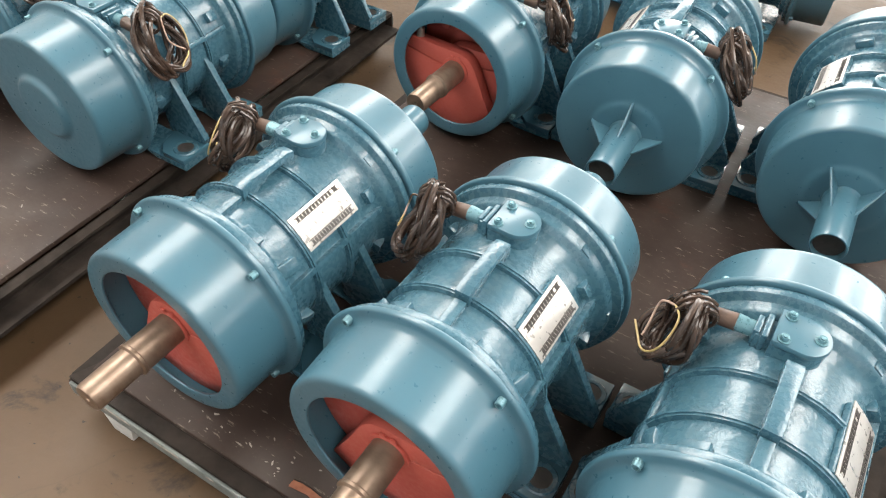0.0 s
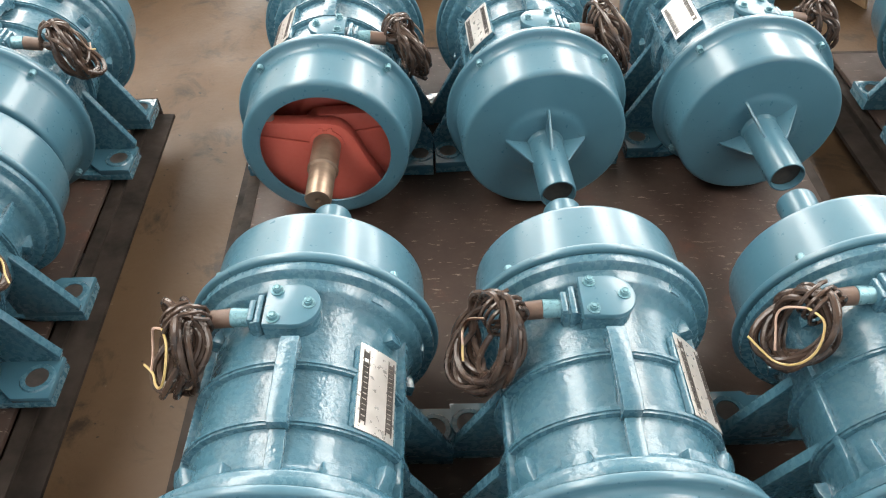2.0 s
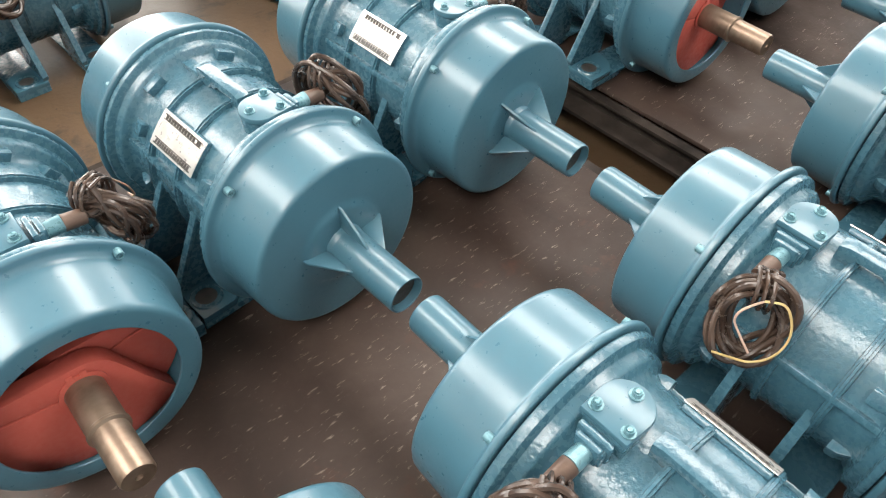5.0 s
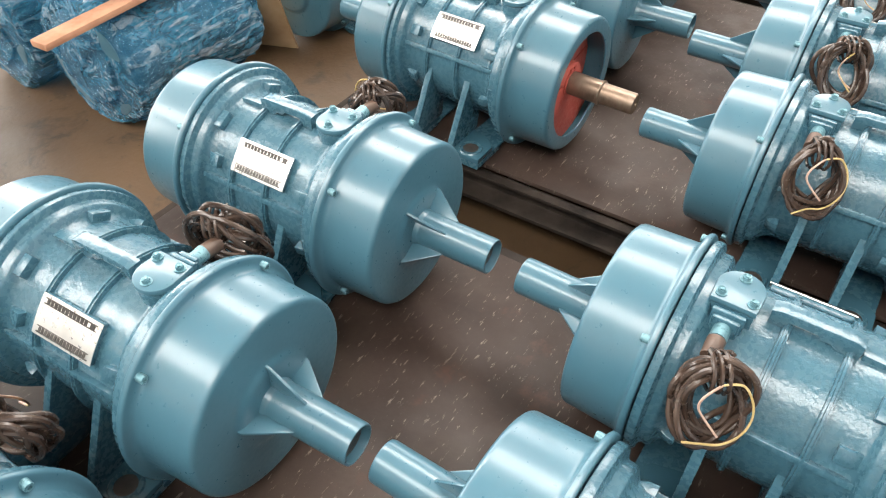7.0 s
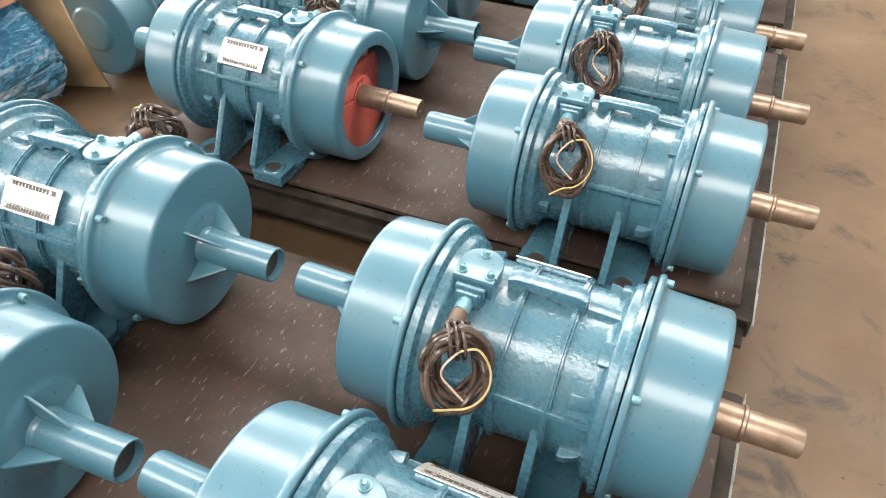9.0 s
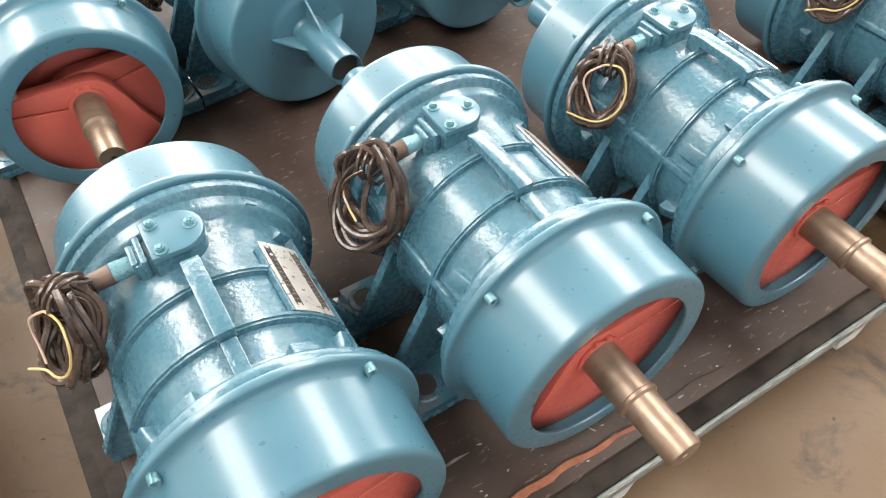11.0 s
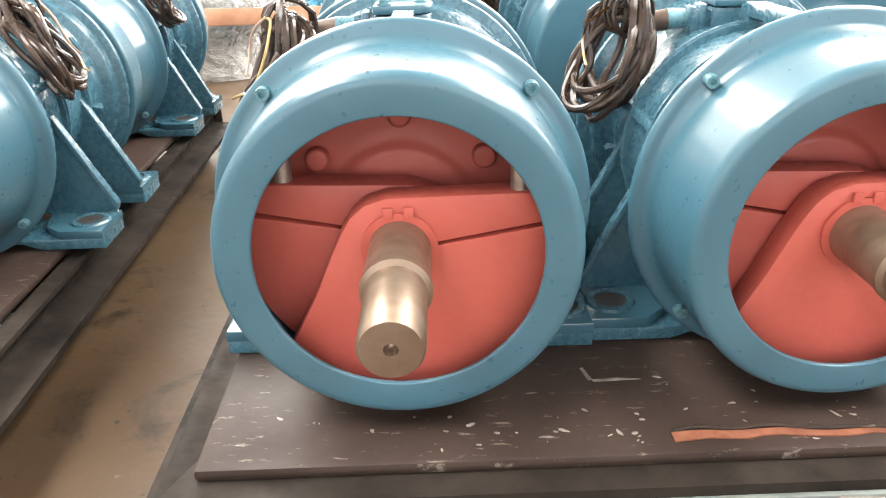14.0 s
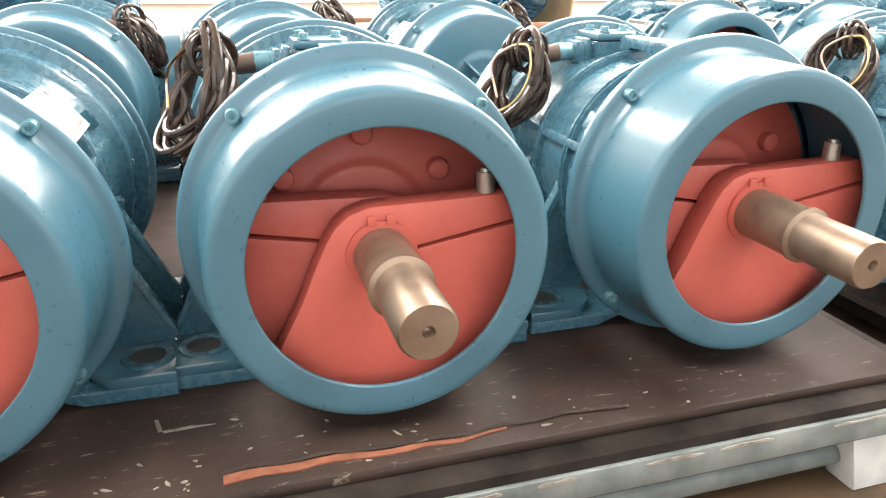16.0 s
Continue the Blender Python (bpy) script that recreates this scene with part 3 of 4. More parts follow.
def make_motor(m, label, group, ends=("shaft", "tube"), seed=1, wire="short", cable=True, angle=(0, 0, 0), spin=0):
    motor = thing("vibration_motor", m, label, "motor", group)
    up = pose(0, 0, AXIS)
    body = place("barrel", shared("barrel", barrel, TEAL_CAST), motor, "teal-enamelled cast barrel", up)
    for y in (0.022, -0.070):
        place("rib", shared(f"rib{y}", barrel_rib(y), TEAL_CAST), body)
    for a in (18, 162):
        place("rib", shared(f"long{a}", long_rib(a, -0.150, 0.135), TEAL_CAST), body)
    place("rib", shared("strap_web", strap_web, TEAL_CAST), body)
    for a in (32, 148, 195, 345):
        for end in (0, 1):
            place("lug", shared("lug", lug, TEAL_CAST), body, "", pose(0, 0, 0, 0, -a, 0) @ (pose(0, 0.126, 0) if end else pose(0, -0.126, 0, 180, 0, 0)))
    for a in (-48, 0, 48):
        place("lug", shared("notch", notch_block, TEAL_CAST), body, "", pose(0, 0, 0, 0, a, 0) @ pose(0, 0, 0.008))
    place("end_boss", shared("end_boss", end_boss, TEAL_CAST), body, "", pose(0, 0, 0, 0, 28, 0))
    place("end_boss", shared("end_boss", end_boss, TEAL_CAST), body, "", pose(0, 0, 0, 0, -28, 0))
    for s in (-1, 1):
        foot = place("foot", shared("foot_bar", foot_bar, TEAL_CAST), motor, "teal cast foot with bolt holes", pose(0, s * 0.106, 0, 0, 0, 0 if s > 0 else 180))
        for q in (-1, 1):
            place("pad", shared("foot_pad" + ("" if q > 0 else "_m"), (lambda bm, q=q: mirrored(foot_pad, bm, q)), TEAL_GLOSS), foot)
            # the pad is uncut: a black disc gives the hole's darkness
            place("bolt_hole", shared("hole", hole_shade_disc, BLACK), foot, "black disc painted as the shade in a bolt hole", pose(q * 0.195, 0.0, 0.0335, 90, 0, 0))
            place("hole_rim", shared("hole_rim", hole_rim, TEAL_CAST), foot, "", pose(q * 0.195, 0.0, 0.0335, 90, 0, 0))
            place("gusset", shared(f"gusset{q}", (lambda bm, q=q: mirrored(gusset, bm, q)), TEAL_CAST), foot, "", pose(0, -0.046, 0))
            place("gusset_rim", shared(f"gusset_rim{q}", (lambda bm, q=q: mirrored(gusset_edge, bm, q)), TEAL_CAST), foot, "", pose(0, -0.046, 0))
    for which, sign in zip(ends, (-1, 1)):
        cover_end(motor, which, sign, spin)
    # terminal box
    tb = place("terminal_box", shared("box_body", box_body, TEAL_CAST), motor, "teal cast terminal box", pose(-0.005, 0.104, AXIS - 0.008))
    lid = place("lid", shared("box_lid", box_lid, TEAL), tb)
    for x, y in ((-0.022, 0.024), (-0.022, -0.026), (0.026, 0.0)):
        place("bolt", shared("lid_bolt", lid_bolt, BOLT), tb, "", pose(x, y, 0.194, 90, 0, 0))
    place("gland_flange", shared("gland_flange", gland_flange, TEAL_CAST), tb)
    place("gland_nut", shared("gland_nut", gland_nut, BOLT), tb)
    place("lifting_strap", shared("handle_bar", handle_bar, TEAL_CAST), motor, "teal cast lifting strap", up)
    np_ = place("nameplate", shared("nameplate", nameplate, PLATE), motor, "bare aluminium nameplate with black print", up @ pose(0, 0.002, 0, 0, -43, 0))
    place("mount_pad", shared("plate_pad", plate_pad, TEAL_CAST), np_)
    for key, z, h, y0, y1, cells in (("p1", 0.0240, 0.0070, -0.056, 0.040, 11), ("p2", -0.0238, 0.0075, -0.056, 0.056, 15), ("p3", 0.0240, 0.0090, 0.044, 0.058, 1)):
        place("print", shared(key, print_line(z, h, y0, y1, cells), BLACK), np_, "unreadable black print")
    place("print", shared("pf", print_frame, BLACK), np_, "black ruled lines")
    if cable:
        place("sleeve", shared("gland_sleeve", gland_sleeve, GLAND), tb, "brown sleeve on the cable")
        key = seed % 7
        size = 0.059 + 0.005 * (key % 3)
        hang = pose(-0.172, 0.078, AXIS + 0.116, angle[0], angle[1], angle[2]) @ pose(0, 0, 0, 90, 0, 0) @ pose(0, 0, 0, -22, -68, 0)
        coil = place("cable_coil", shared(f"coil{key}", lambda bm: coil_mesh(bm, key, 0.0054, size), CABLE), motor, "bundled brown-black rubber cable", hang)
        place("tie", shared(f"tie{key}", lambda bm: coil_tie(bm, key, size), CABLE), coil)
        place("wire", shared(f"wire{key}{wire}", lambda bm: loose_wire(bm, key, size, wire == "long"), YELLOW), coil, "bare yellow wire end")
        place("wire", shared(f"wire{key}p", lambda bm: loose_wire(bm, key + 7, size, False), TIE), coil, "pinkish copper wire end")
        top = hang @ Vector((0.0, size * 0.95, 0.0))
        start = Vector((-0.126, 0.104, AXIS + 0.149))
        lead = mesh_of("lead", tube(bmesh.new(), smooth_line([start, start + Vector((-0.022, -0.004, -0.002)), (start + top) / 2 + Vector((-0.012, 0, 0.010)), top]), 0.0062, 8), CABLE)
        place("lead", lead, motor, "brown-black rubber cable")
    return motor


# ---- pallets ----
def fleck(rnd, x, y, z, size):
    r = size * rnd.uniform(0.15, 1.0) ** 1.5
    turn, long = rnd.gauss(0, 0.5), rnd.uniform(0.8, 2.0)
    pts = []
    for i in range(6):
        u, v = r * long * math.cos(i * 1.047) * rnd.uniform(0.35, 1.3), r * 0.6 * math.sin(i * 1.047) * rnd.uniform(0.35, 1.3)
        pts.append((x + u * math.cos(turn) - v * math.sin(turn), y + u * math.sin(turn) + v * math.cos(turn)))
    return prism(bmesh.new(), pts, z + 0.0002, z + 0.0011, "xy")


def make_pallet(m, w, d, label, top=0.155, torn=False, seed=0):
    """A steel pallet: a thick deck sheet on a frame of angle steel, with legs and lower rails."""
    pal = thing("steel_pallet", m, label, "pallet", "steel pallets")
    bm = bmesh.new()
    box(bm, -w / 2 + 0.034, -d / 2 + 0.032, top - 0.016, w / 2 - 0.034, d / 2 - 0.032, top, 0.006)
    part("deck", bm, DECK, pal, "dark brown scuffed deck sheet")
    for s in (-1, 1):
        bm = bmesh.new()
        prism(bm, [(s * d / 2, top - 0.014), (s * (d / 2 - 0.075), top - 0.016), (s * (d / 2 - 0.075), top - 0.026), (s * (d / 2 - 0.008), top - 0.026), (s * (d / 2 - 0.008), top - 0.068), (s * d / 2, top - 0.068)], -w / 2, w / 2, "yz", 0.003)
        part("rail", bm, RAIL, pal, "worn dark angle-steel rail")
        bm = bmesh.new()
        box(bm, -w / 2 + 0.002, s * (d / 2 + 0.0035) - 0.0035, top - 0.062, w / 2 - 0.002, s * (d / 2 + 0.0035) + 0.0035, top - 0.026, 0.002)
        part("skirt", bm, RAIL_PALE, pal, "worn grey-blue painted strip")
        bm = bmesh.new()
        tube(bm, [(-w / 2 + 0.05, s * (d / 2 - 0.045), 0.040), (w / 2 - 0.05, s * (d / 2 - 0.045), 0.040)], 0.019, 14)
        part("lower_rail", bm, RAIL_PALE, pal, "worn grey steel tube")
        bm = bmesh.new()
        prism(bm, [(s * w / 2, top - 0.014), (s * (w / 2 - 0.032), top - 0.016), (s * (w / 2 - 0.032), top - 0.034), (s * (w / 2 - 0.024), top - 0.036), (s * (w / 2 - 0.024), top - 0.062), (s * (w / 2 + 0.034), top - 0.064), (s * (w / 2 + 0.034), top - 0.074), (s * (w / 2 - 0.034), top - 0.074), (s * (w / 2 - 0.034), top - 0.022), (s * w / 2, top - 0.022)], -d / 2 + 0.008, d / 2 - 0.008, "xz")
        part("rail", bm, RAIL, pal, "worn dark channel-steel rail")
        bm = bmesh.new()
        box(bm, s * (w / 2 - 0.05) - 0.018, -d / 2 + 0.06, 0.020, s * (w / 2 - 0.05) + 0.018, d / 2 - 0.06, 0.054, 0.006)
        part("lower_rail", bm, RAIL, pal, "worn brown steel lower rail")
    for x in (-w / 2 + 0.098, 0.0, w / 2 - 0.098):
        for k in range(4):
            y = -d / 2 + 0.030 + (d - 0.060) * k / 3
            bm = bmesh.new()
            wide = 0.062 if x == 0.0 else 0.052
            prism(bm, [(x - wide, top - 0.064), (x + wide, top - 0.064), (x + wide * 0.55, 0.0), (x - wide * 0.55, 0.0)], y - 0.026, y + 0.026, "xz", 0.004)
            part("leg", bm, LEG, pal, "pale painted sheet-steel leg with chips")
    rnd = random.Random(seed)
    for k in range(45):
        part("paint_fleck", fleck(rnd, rnd.uniform(-w / 2 + 0.07, w / 2 - 0.07), rnd.uniform(-d / 2 + 0.07, d / 2 - 0.07), top, 0.0038), FLAKE, pal, "pale paint fleck")
    for k in range(60 if torn else 20):
        x = rnd.triangular(-w / 2 + 0.05, w / 2 - 0.05, -w / 4)
        part("paint_fleck", fleck(rnd, x, -d / 2 + 0.046 + abs(rnd.gauss(0, 0.045)), top, 0.0042), FLAKE, pal, "pale paint fleck")
    # worn patches along the folded edge
    x = -w / 2 + 0.04
    while x < w / 2 - 0.10:
        x += rnd.uniform(0.015, 0.09)
        n = rnd.uniform(0.02, 0.09)
        h = rnd.uniform(0.002, 0.0045)
        pts = [(x + n * i / 6, top - 0.032 + h * rnd.uniform(0.4, 1.0) * (1 if i % 6 else 0.2)) for i in range(7)] + [(x + n * i / 6, top - 0.0325 - h * rnd.uniform(0.1, 0.5)) for i in range(6, -1, -1)]
        part("worn_patch", prism(bmesh.new(), pts, -d / 2 - 0.0082, -d / 2 - 0.006, "xz"), FLAKE, pal, "patch worn to pale paint")
        x += n
    if torn:
        for pts in ([(-0.262, 0.187), (-0.258, 0.188), (-0.252, 0.163), (-0.257, 0.162)], [(-0.252, 0.163), (-0.222, 0.165), (-0.195, 0.161), (-0.224, 0.160), (-0.251, 0.159)]):
            part("scratch", prism(bmesh.new(), [(u, -d / 2 + v) for u, v in pts], top + 0.0002, top + 0.0010, "xy"), FLAKE, pal, "pale scraped mark")
        y0 = -d / 2 + 0.062
        edge = [(-0.19 + 0.46 * i / 24, y0 + 0.002 * math.sin(i * 1.3) + 0.003 * math.sin(i * 0.4) - 0.006 * i / 24) for i in range(25)]
        bm = bmesh.new()
        low = [(x, y - 0.014 * (1 - i / 17) ** 0.6 - 0.001 * math.sin(i * 2.1)) for i, (x, y) in enumerate(edge[:17])]
        prism(bm, low + edge[:17][::-1], top + 0.0005, top + 0.0022, "xy")
        part("torn_strip", bm, RUST, pal, "rust-red strip where the sheet is torn")
        bm = bmesh.new()
        tube(bm, [(x, y + 0.0025, top + 0.002 + 0.003 * abs(math.sin(i * 0.9))) for i, (x, y) in enumerate(edge)], 0.0020, 5)
        part("curled_edge", bm, DECK, pal, "curled edge of the deck sheet")
    return pal


# ---- setting ----
def slab(name, dims, mat, label, bevel=0.0):
    bm = bmesh.new()
    box(bm, *dims, bevel)
    ob = new(name, mesh_of(name, bm, mat))
    return tagged(ob, label, name.split("_")[0], "", "structure")


bm = bmesh.new()
bmesh.ops.create_grid(bm, x_segments=40, y_segments=40, size=16)
tagged(new("floor", mesh_of("floor", bm, CONCRETE)), "tan dusty concrete floor with stains and scuffs", "floor", "", "structure")

X0, X1, Y0, Y1, TOP = -8.0, 11.0, -7.0, 13.0, 6.0


def wall_with_band(name, axis, at, lo, hi, out, sill, head, piers, label):
    """A wall with a band of windows between sill and head, cut up by piers."""
    bm = bmesh.new()
    def put(a, b, z0, z1):
        t0, t1 = sorted((at, at + out * 0.25))
        if axis == "y":
            box(bm, a, t0, z0, b, t1, z1)
        else:
            box(bm, t0, a, z0, t1, b, z1)
    put(lo, hi, -0.1, sill)
    put(lo, hi, head, TOP)
    step = (hi - lo) / piers
    for i in range(piers + 1):
        c = lo + i * step
        put(max(lo, c - 0.16), min(hi, c + 0.16), sill, head)
    tagged(new(name, mesh_of(name, bm, WALL)), label, "wall", "", "structure")


wall_with_band("wall_north", "y", Y1, X0, X1, 1, 1.0, 5.2, 5, "grey hall wall with a long band of windows")
wall_with_band("wall_east", "x", X1, 0.0, Y1, 1, 0.6, 5.2, 4, "grey hall wall with tall bright windows")
slab("wall_east_near", (X1, Y0, -0.1, X1 + 0.25, 0.0, TOP), WALL, "plain grey hall wall")
wall_with_band("wall_south", "y", Y0, X0, X1, -1, 0.8, 4.6, 5, "grey hall wall with a band of windows")
slab("wall_west", (X0 - 0.25, Y0, -0.1, X0, Y1, TOP), WALL, "plain grey hall wall")
bm = bmesh.new()
sky_x = [-4.0, 4.2]
SKY0 = -4.5
edge = [X0 - 0.25] + [v for x in sky_x for v in (x - 1.3, x + 1.3)] + [X1 + 0.25]
for a, b in zip(edge[::2], edge[1::2]):
    box(bm, a, Y0 - 0.25, TOP, b, Y1 + 0.25, TOP + 0.15)
for x in sky_x:
    box(bm, x - 1.3, Y0 - 0.25, TOP + 0.001, x + 1.3, SKY0, TOP + 0.149)
    for k in range(1, 5):
        y = SKY0 + (Y1 - SKY0) * k / 4
        box(bm, x - 1.3, y - 0.06, TOP + 0.001, x + 1.3, y + 0.06, TOP + 0.149)
tagged(new("ceiling", mesh_of("ceiling", bm, ROOF)), "grey sheet roof with skylight strips", "ceiling", "", "structure")

window_light("north_daylight", pose((X0 + X1) / 2, Y1 + 0.2, 3.1, -90, 0, 0), X1 - X0, 4.2, 2500, (1.0, 0.955, 0.88))
window_light("south_daylight", pose((X0 + X1) / 2, Y0 - 0.2, 2.7, 90, 0, 0), X1 - X0, 3.8, 330, (1.0, 0.955, 0.88))
window_light("east_daylight", pose(X1 + 0.2, Y1 / 2, 2.9, 90, 0, 90), Y1, 4.6, 950, (1.0, 0.955, 0.88))
for x in sky_x:
    window_light("skylight", pose(x, (SKY0 + Y1) / 2, TOP + 0.12), 2.6, Y1 - SKY0, 1800, (1.0, 0.955, 0.88))

# ---- pallets and motors ----
DECK_Z = 0.155
make_pallet(pose(0.006, 0.400, 0, 0, 0, 0.5), 1.435, 1.85, "dark brown steel pallet under six teal motors", DECK_Z, True, 1)
make_pallet(pose(1.655, 0.395, 0, 0, 0, 1.3), 1.435, 1.78, "dark brown steel pallet with pale corner blocks", DECK_Z, False, 2)
make_pallet(pose(-1.725, 0.190, 0, 0, 0, 1.4), 1.435, 1.72, "dark brown steel pallet with room at one end", DECK_Z, False, 3)
make_pallet(pose(3.300, 0.43, 0, 0, 0, 1.3), 1.435, 1.78, "dark brown steel pallet in the far row", DECK_Z, False, 4)

ROW = "rows of teal vibration motors"
for x, y, rz, ends, seed, wire, label in (
    (-0.451, -0.140, -0.6, ("shaft", "tube"), 1, "long", "teal vibration motor with a yellow wire loop on its cable"),
    (0.003, -0.132, 0.0, ("shaft", "tube"), 2, "short", "teal vibration motor with open red-weighted end and tied cable"),
    (0.473, -0.115, 0.2, ("shaft", "tube"), 3, "long", "teal vibration motor with yellow wire across its cable coil"),
    (-0.475, 0.849, 179.3, ("tube", "shaft"), 4, "short", "teal vibration motor with open red end facing its row mate"),
    (-0.022, 0.866, 183.0, ("shaft", "tube"), 5, "short", "teal vibration motor with finned guard tube"),
    (0.466, 0.909, 181.8, ("shaft", "tube"), 6, "long", "teal vibration motor with finned guard tube and loose wire"),
    (1.100, -0.105, 0.5, ("shaft", "tube"), 7, "long", "teal vibration motor with a wide cable coil"),
    (1.555, -0.060, 1.0, ("shaft", "tube"), 8, "short", "teal vibration motor with round cable coil"),
    (2.010, -0.025, 1.0, ("shaft", "tube"), 9, "short", "teal vibration motor with round cable coil"),
    (1.160, 0.885, 179.0, ("tube", "shaft"), 10, "short", "teal vibration motor with open red end and bare shaft"),
    (1.625, 0.925, 181.0, ("shaft", "tube"), 11, "short", "teal vibration motor with finned guard tube"),
    (2.090, 0.950, 181.0, ("shaft", "tube"), 12, "short", "teal vibration motor with finned guard tube"),
    (2.810, -0.020, 1.0, ("shaft", "tube"), 13, "short", "teal vibration motor on the far pallet"),
    (3.280, -0.010, 1.0, ("shaft", "tube"), 14, "short", "teal vibration motor on the far pallet"),
    (3.750, 0.000, 1.0, ("shaft", "tube"), 15, "short", "teal vibration motor on the far pallet"),
    (2.830, 0.960, 181.0, ("shaft", "tube"), 16, "short", "teal vibration motor on the far pallet"),
    (3.300, 0.970, 181.0, ("shaft", "tube"), 17, "short", "teal vibration motor on the far pallet"),
    (3.770, 0.980, 181.0, ("shaft", "tube"), 18, "short", "teal vibration motor on the far pallet"),
    (-1.196, 0.190, 181.0, ("plain", "plain"), 19, "long", "teal vibration motor with plain closed covers"),
    (-1.228, 0.840, 181.0, ("plain", "plain"), 20, "short", "teal vibration motor with plain closed covers"),
    (-1.700, 0.210, 181.0, ("plain", "plain"), 21, "short", "teal vibration motor with plain closed covers"),
    (-1.720, 0.850, 181.0, ("plain", "plain"), 22, "short", "teal vibration motor with plain closed covers"),
):
    make_motor(pose(x, y, DECK_Z, 0, 0, rz), label, ROW, ends, seed, wire, spin={6: 35, 3: -12, 12: 30}.get(seed, 0))
make_motor(pose(-0.07, 2.13, 0.0, 0, 0, 92), "teal vibration motor standing crosswise on the floor", "", ("plain", "plain"), 23, "short")
make_motor(pose(1.70, 1.83, 0.0, 0, 0, -88), "teal vibration motor with plain cover on the floor", "", ("plain", "plain"), 24, "short")


# ---- wrapped bundles ----
def film_shell(bm, w, d, h, seed):
    """Film drawn tight round a load: a rounded block with folds."""
    n, k = 56, 16
    rows = []
    for j in range(k + 1):
        v = j / k
        shrink = 1 - 0.35 * max(0, (v - 0.55) / 0.45) ** 2.2 + 0.04 * math.sin(v * 9 + seed)
        ring = []
        for i in range(n):
            a = 2 * math.pi * i / n
            c, s = math.cos(a), math.sin(a)
            q = (abs(c) ** 3.2 + abs(s) ** 3.2) ** (-1 / 3.2)
            f = noise.noise(Vector((c * 2.2, s * 2.2, v * 2.5 + seed * 7))) * 0.14 + noise.noise(Vector((c * 7, s * 7, v * 6 + seed * 3))) * 0.05
            ring.append(bm.verts.new((w / 2 * q * c * shrink * (1 + f), d / 2 * q * s * shrink * (1 + f), h * v * (1 + 0.25 * f) + 0.004)))
        rows.append(ring)
    for p, q in zip(rows, rows[1:]):
        for i in range(n):
            bm.faces.new((p[i], p[(i + 1) % n], q[(i + 1) % n], q[i]))
    mid = bm.verts.new((0, 0, h * 1.02))
    for i in range(n):
        bm.faces.new((rows[-1][i], rows[-1][(i + 1) % n], mid))


def film_bundle(m, w, d, h, seed, mat, label, group):
    th = thing("wrapped_load", m, label, "wrapped load", group)
    bm = bmesh.new()
    film_shell(bm, w, d, h, seed)
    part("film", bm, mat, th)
    for s in ((-1, 1) if w > 0.6 else (0,)):
        bm = bmesh.new()
        lathe(bm, rounded([(0.0, -0.30), (0.19, -0.30), (0.19, -0.18), (0.155, -0.17), (0.155, 0.17), (0.19, 0.18), (0.19, 0.30), (0.0, 0.30)], 0.01, 2), 40)
        part("wrapped_motor", bm, TEAL, th, "teal motor seen through the film", pose(s * w * 0.22, 0, 0.24, 0, 0, 3 * s))
    return th


def film_roll(bm, r, length, seed):
    """Film drawn round a drum-shaped load that lies along x, gathered at its ends."""
    n, k = 96, 54
    rows = []
    for j in range(k + 1):
        u = j / k
        end = min(u, 1 - u) * 30
        q = 0.0 if end < 0.5 else (0.55 if end < 1.5 else (0.93 if end < 2.5 else 1.0 - 0.10 * math.exp(-((u - 0.5) / 0.24) ** 4)))
        ring = []
        for i in range(n):
            a = 2 * math.pi * i / n
            c, t = math.cos(a), math.sin(a)
            f = 1 + 0.10 * noise.noise(Vector((c * 1.6, t * 1.6, u * 3 + seed * 5)))
            f += 0.07 * (0.4 - abs(noise.noise(Vector((c * 4 + u * 3, t * 4, u * 5 + seed * 9))))) + 0.075 * (0.4 - abs(noise.noise(Vector((c * 9 - u * 8, t * 9, u * 12 + seed * 3)))))
            ring.append(bm.verts.new((length * (u - 0.5) + 0.02 * noise.noise(Vector((a, u * 4, seed))), r * q * f * math.cos(a), r * q * f * math.sin(a))))
        rows.append(ring)
    for p, q in zip(rows, rows[1:]):
        for i in range(n):
            bm.faces.new((p[i], p[(i + 1) % n], q[(i + 1) % n], q[i]))
    bmesh.ops.remove_doubles(bm, verts=bm.verts, dist=1e-4)


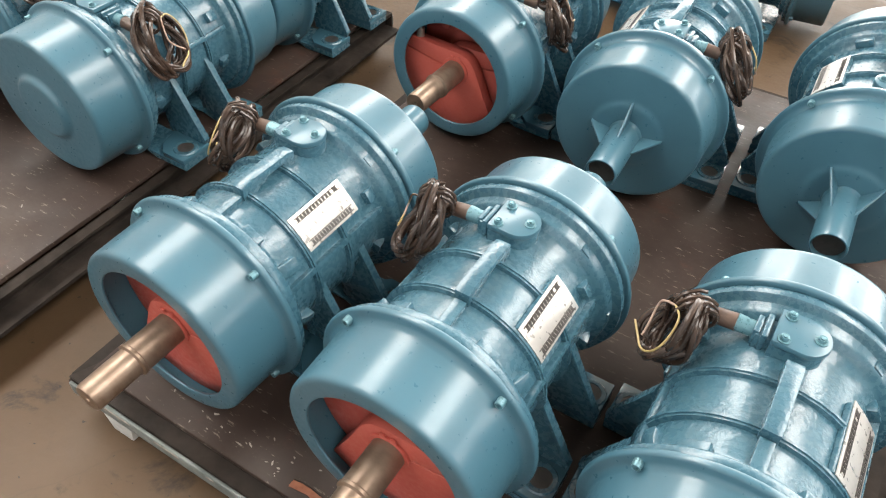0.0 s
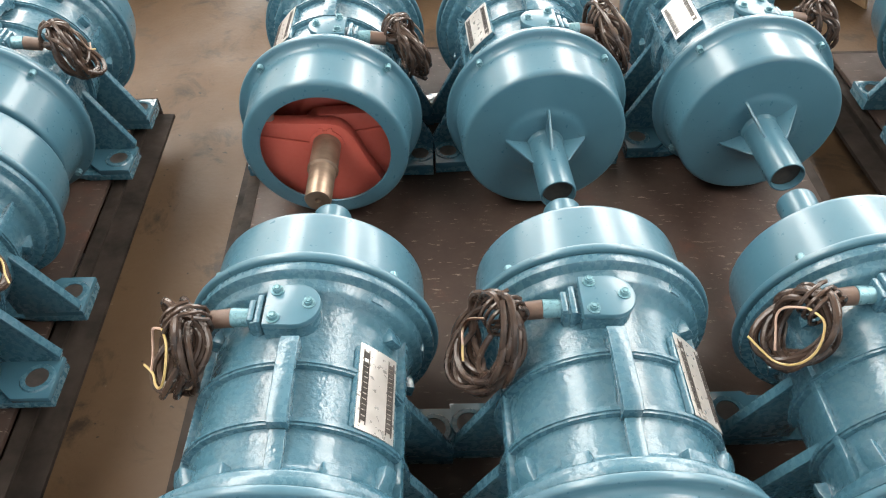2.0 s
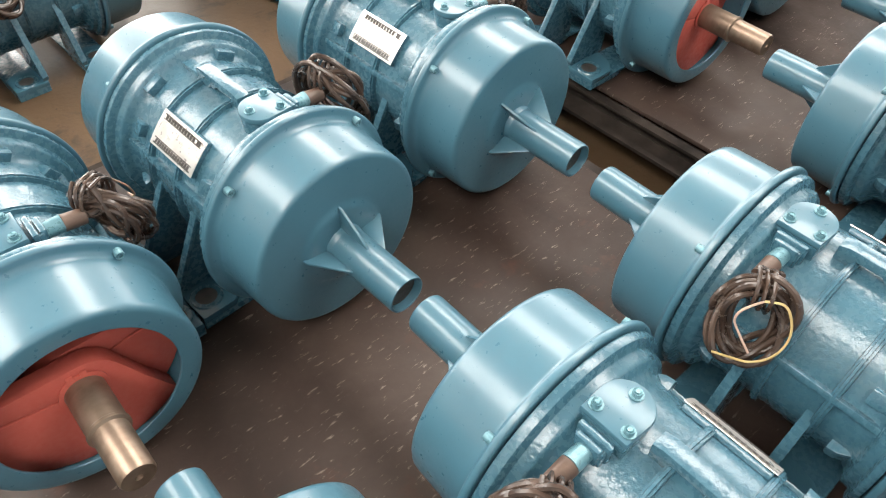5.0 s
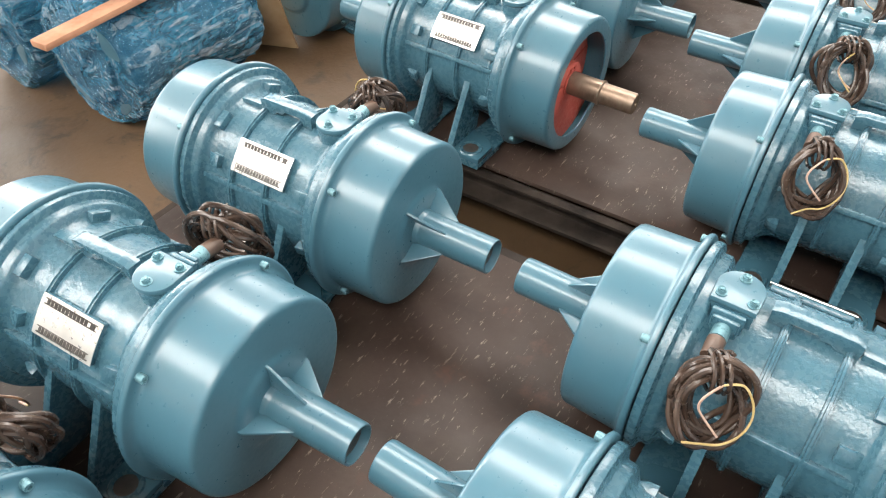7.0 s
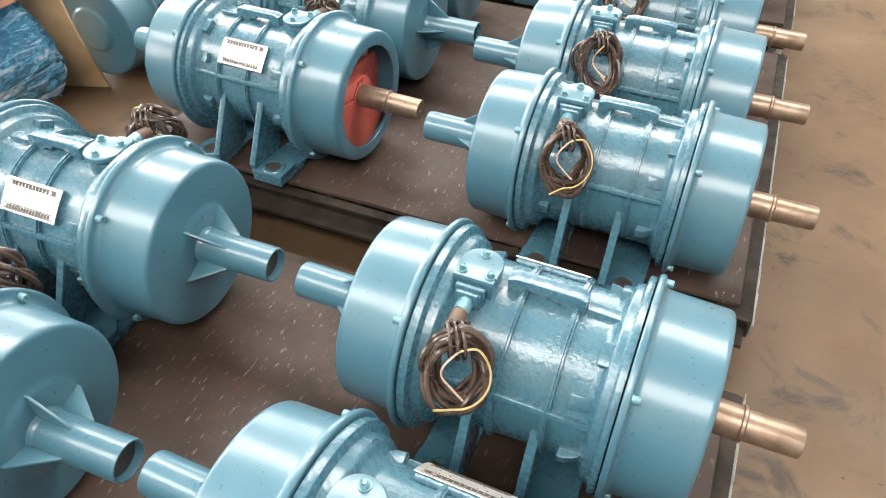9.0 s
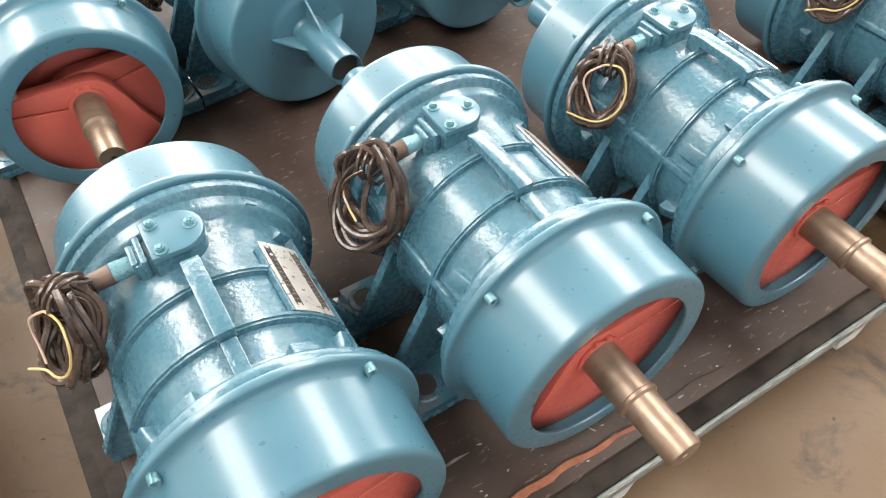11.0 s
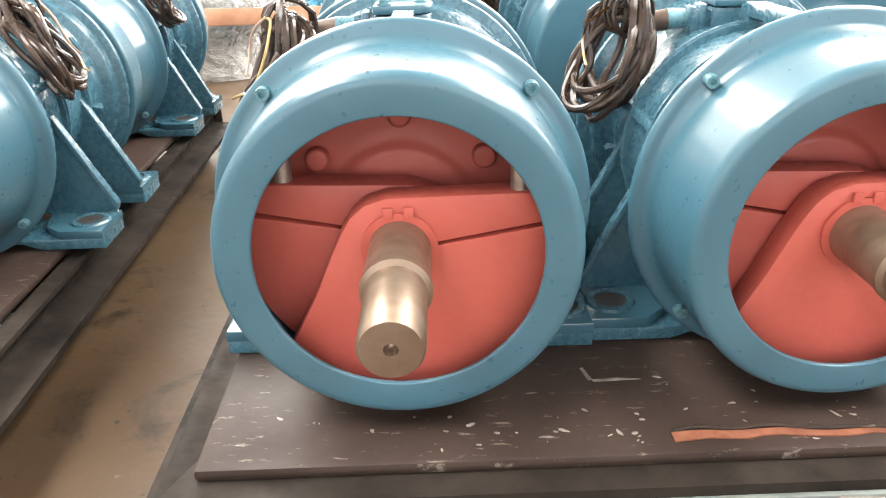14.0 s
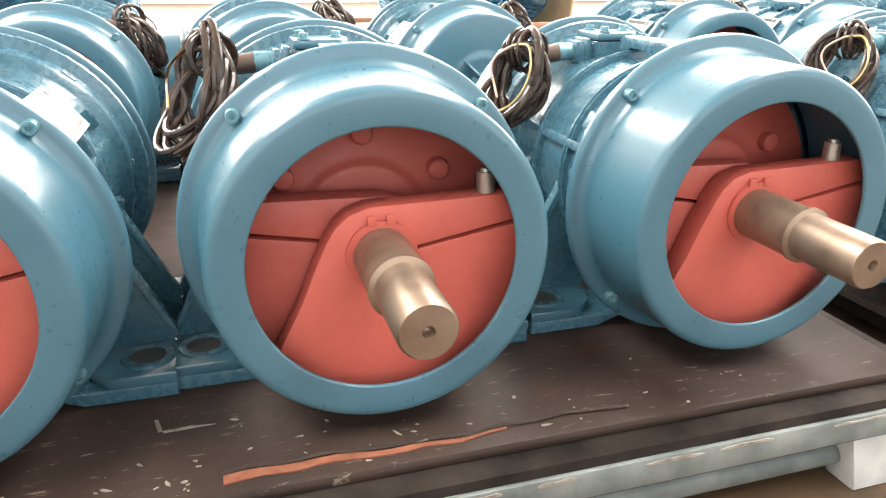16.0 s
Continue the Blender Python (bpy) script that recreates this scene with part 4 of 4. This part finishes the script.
def wrapped_motor(x, y, z, length, seed, rz=0):
    th = thing("wrapped_motor", pose(x, y, z, 0, 0, rz), "teal motor wrapped in crumpled blue stretch film", "wrapped motor", "film-wrapped motors")
    bm = bmesh.new()
    film_roll(bm, 0.212, length, seed)
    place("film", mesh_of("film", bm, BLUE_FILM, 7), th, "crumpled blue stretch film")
    bm = bmesh.new()
    h = length / 2 - 0.03
    lathe(bm, rounded([(0.0, -h), (0.175, -h), (0.180, -h + 0.11), (0.150, -h + 0.13), (0.150, h - 0.13), (0.180, h - 0.11), (0.175, h), (0.0, h)], 0.01, 2), 48)
    part("motor_body", bm, TEAL, th, "teal motor seen through the film", pose(0, 0, 0, 0, 0, 90))
    return th


for x, y, length, rz in ((0.915, 1.975, 0.60, 2), (0.890, 2.430, 0.60, -3), (-0.640, 1.950, 0.50, 3)):
    wrapped_motor(x, y, 0.205, length, int(abs(x * 100)), rz)
    wrapped_motor(x + 0.01, y + 0.02, 0.655, length, int(abs(x * 100)) + 3, -rz)

for k in range(5):
    film_bundle(pose(-1.75 - 0.05 * k, 2.35 + 0.80 * k, 0, 0, 0, 4 * (k % 2)), 1.2, 0.72, 0.52, 3 + k, CLEAR_FILM, "motors under dusty clear plastic film", "film-wrapped loads")

for x, y, rz in ((0.84, 1.835, 4), (0.84, 2.30, 0)):
    bm = bmesh.new()
    box(bm, -0.40, -0.030, -0.010, 0.40, 0.030, 0.010, 0.003)
    batten = new("wooden_batten", mesh_of("wooden_batten", bm, LATH))
    batten.matrix_basis = pose(x, y, 0.412, 0, 0, rz)
    tagged(batten, "thin raw pine batten between layers of blue film", "batten", "battens")
bm = bmesh.new()
box(bm, -0.40, -0.010, -0.030, 0.40, 0.010, 0.030, 0.003)
batten = new("wooden_batten", mesh_of("wooden_batten", bm, LATH))
batten.matrix_basis = pose(-0.825, 1.742, 0.300, -12, 0, 2)
tagged(batten, "raw pine batten tied against the blue film", "batten", "battens")

bm = bmesh.new()
rows = []
for i in range(13):
    v = i / 12
    rows.append([bm.verts.new((x * (1 - 0.35 * v), 0.10 * math.sin(v * 2.6) + o, 0.66 * v)) for o in (-0.006, 0.006) for x in (-0.26, 0.26)])
for p, q in zip(rows, rows[1:]):
    for a, b in ((0, 1), (1, 3), (3, 2), (2, 0)):
        bm.faces.new((p[a], p[b], q[b], q[a]))
for r in (rows[0], rows[-1]):
    bm.faces.new((r[0], r[1], r[3], r[2]))
board = new("fibreboard_sheet", mesh_of("fibreboard_sheet", bm, PLY))
board.matrix_basis = pose(1.26, 2.03, 0.0, 8, 0, 112)
tagged(board, "tan bowed fibreboard sheet leaning on the wrapped load", "board")
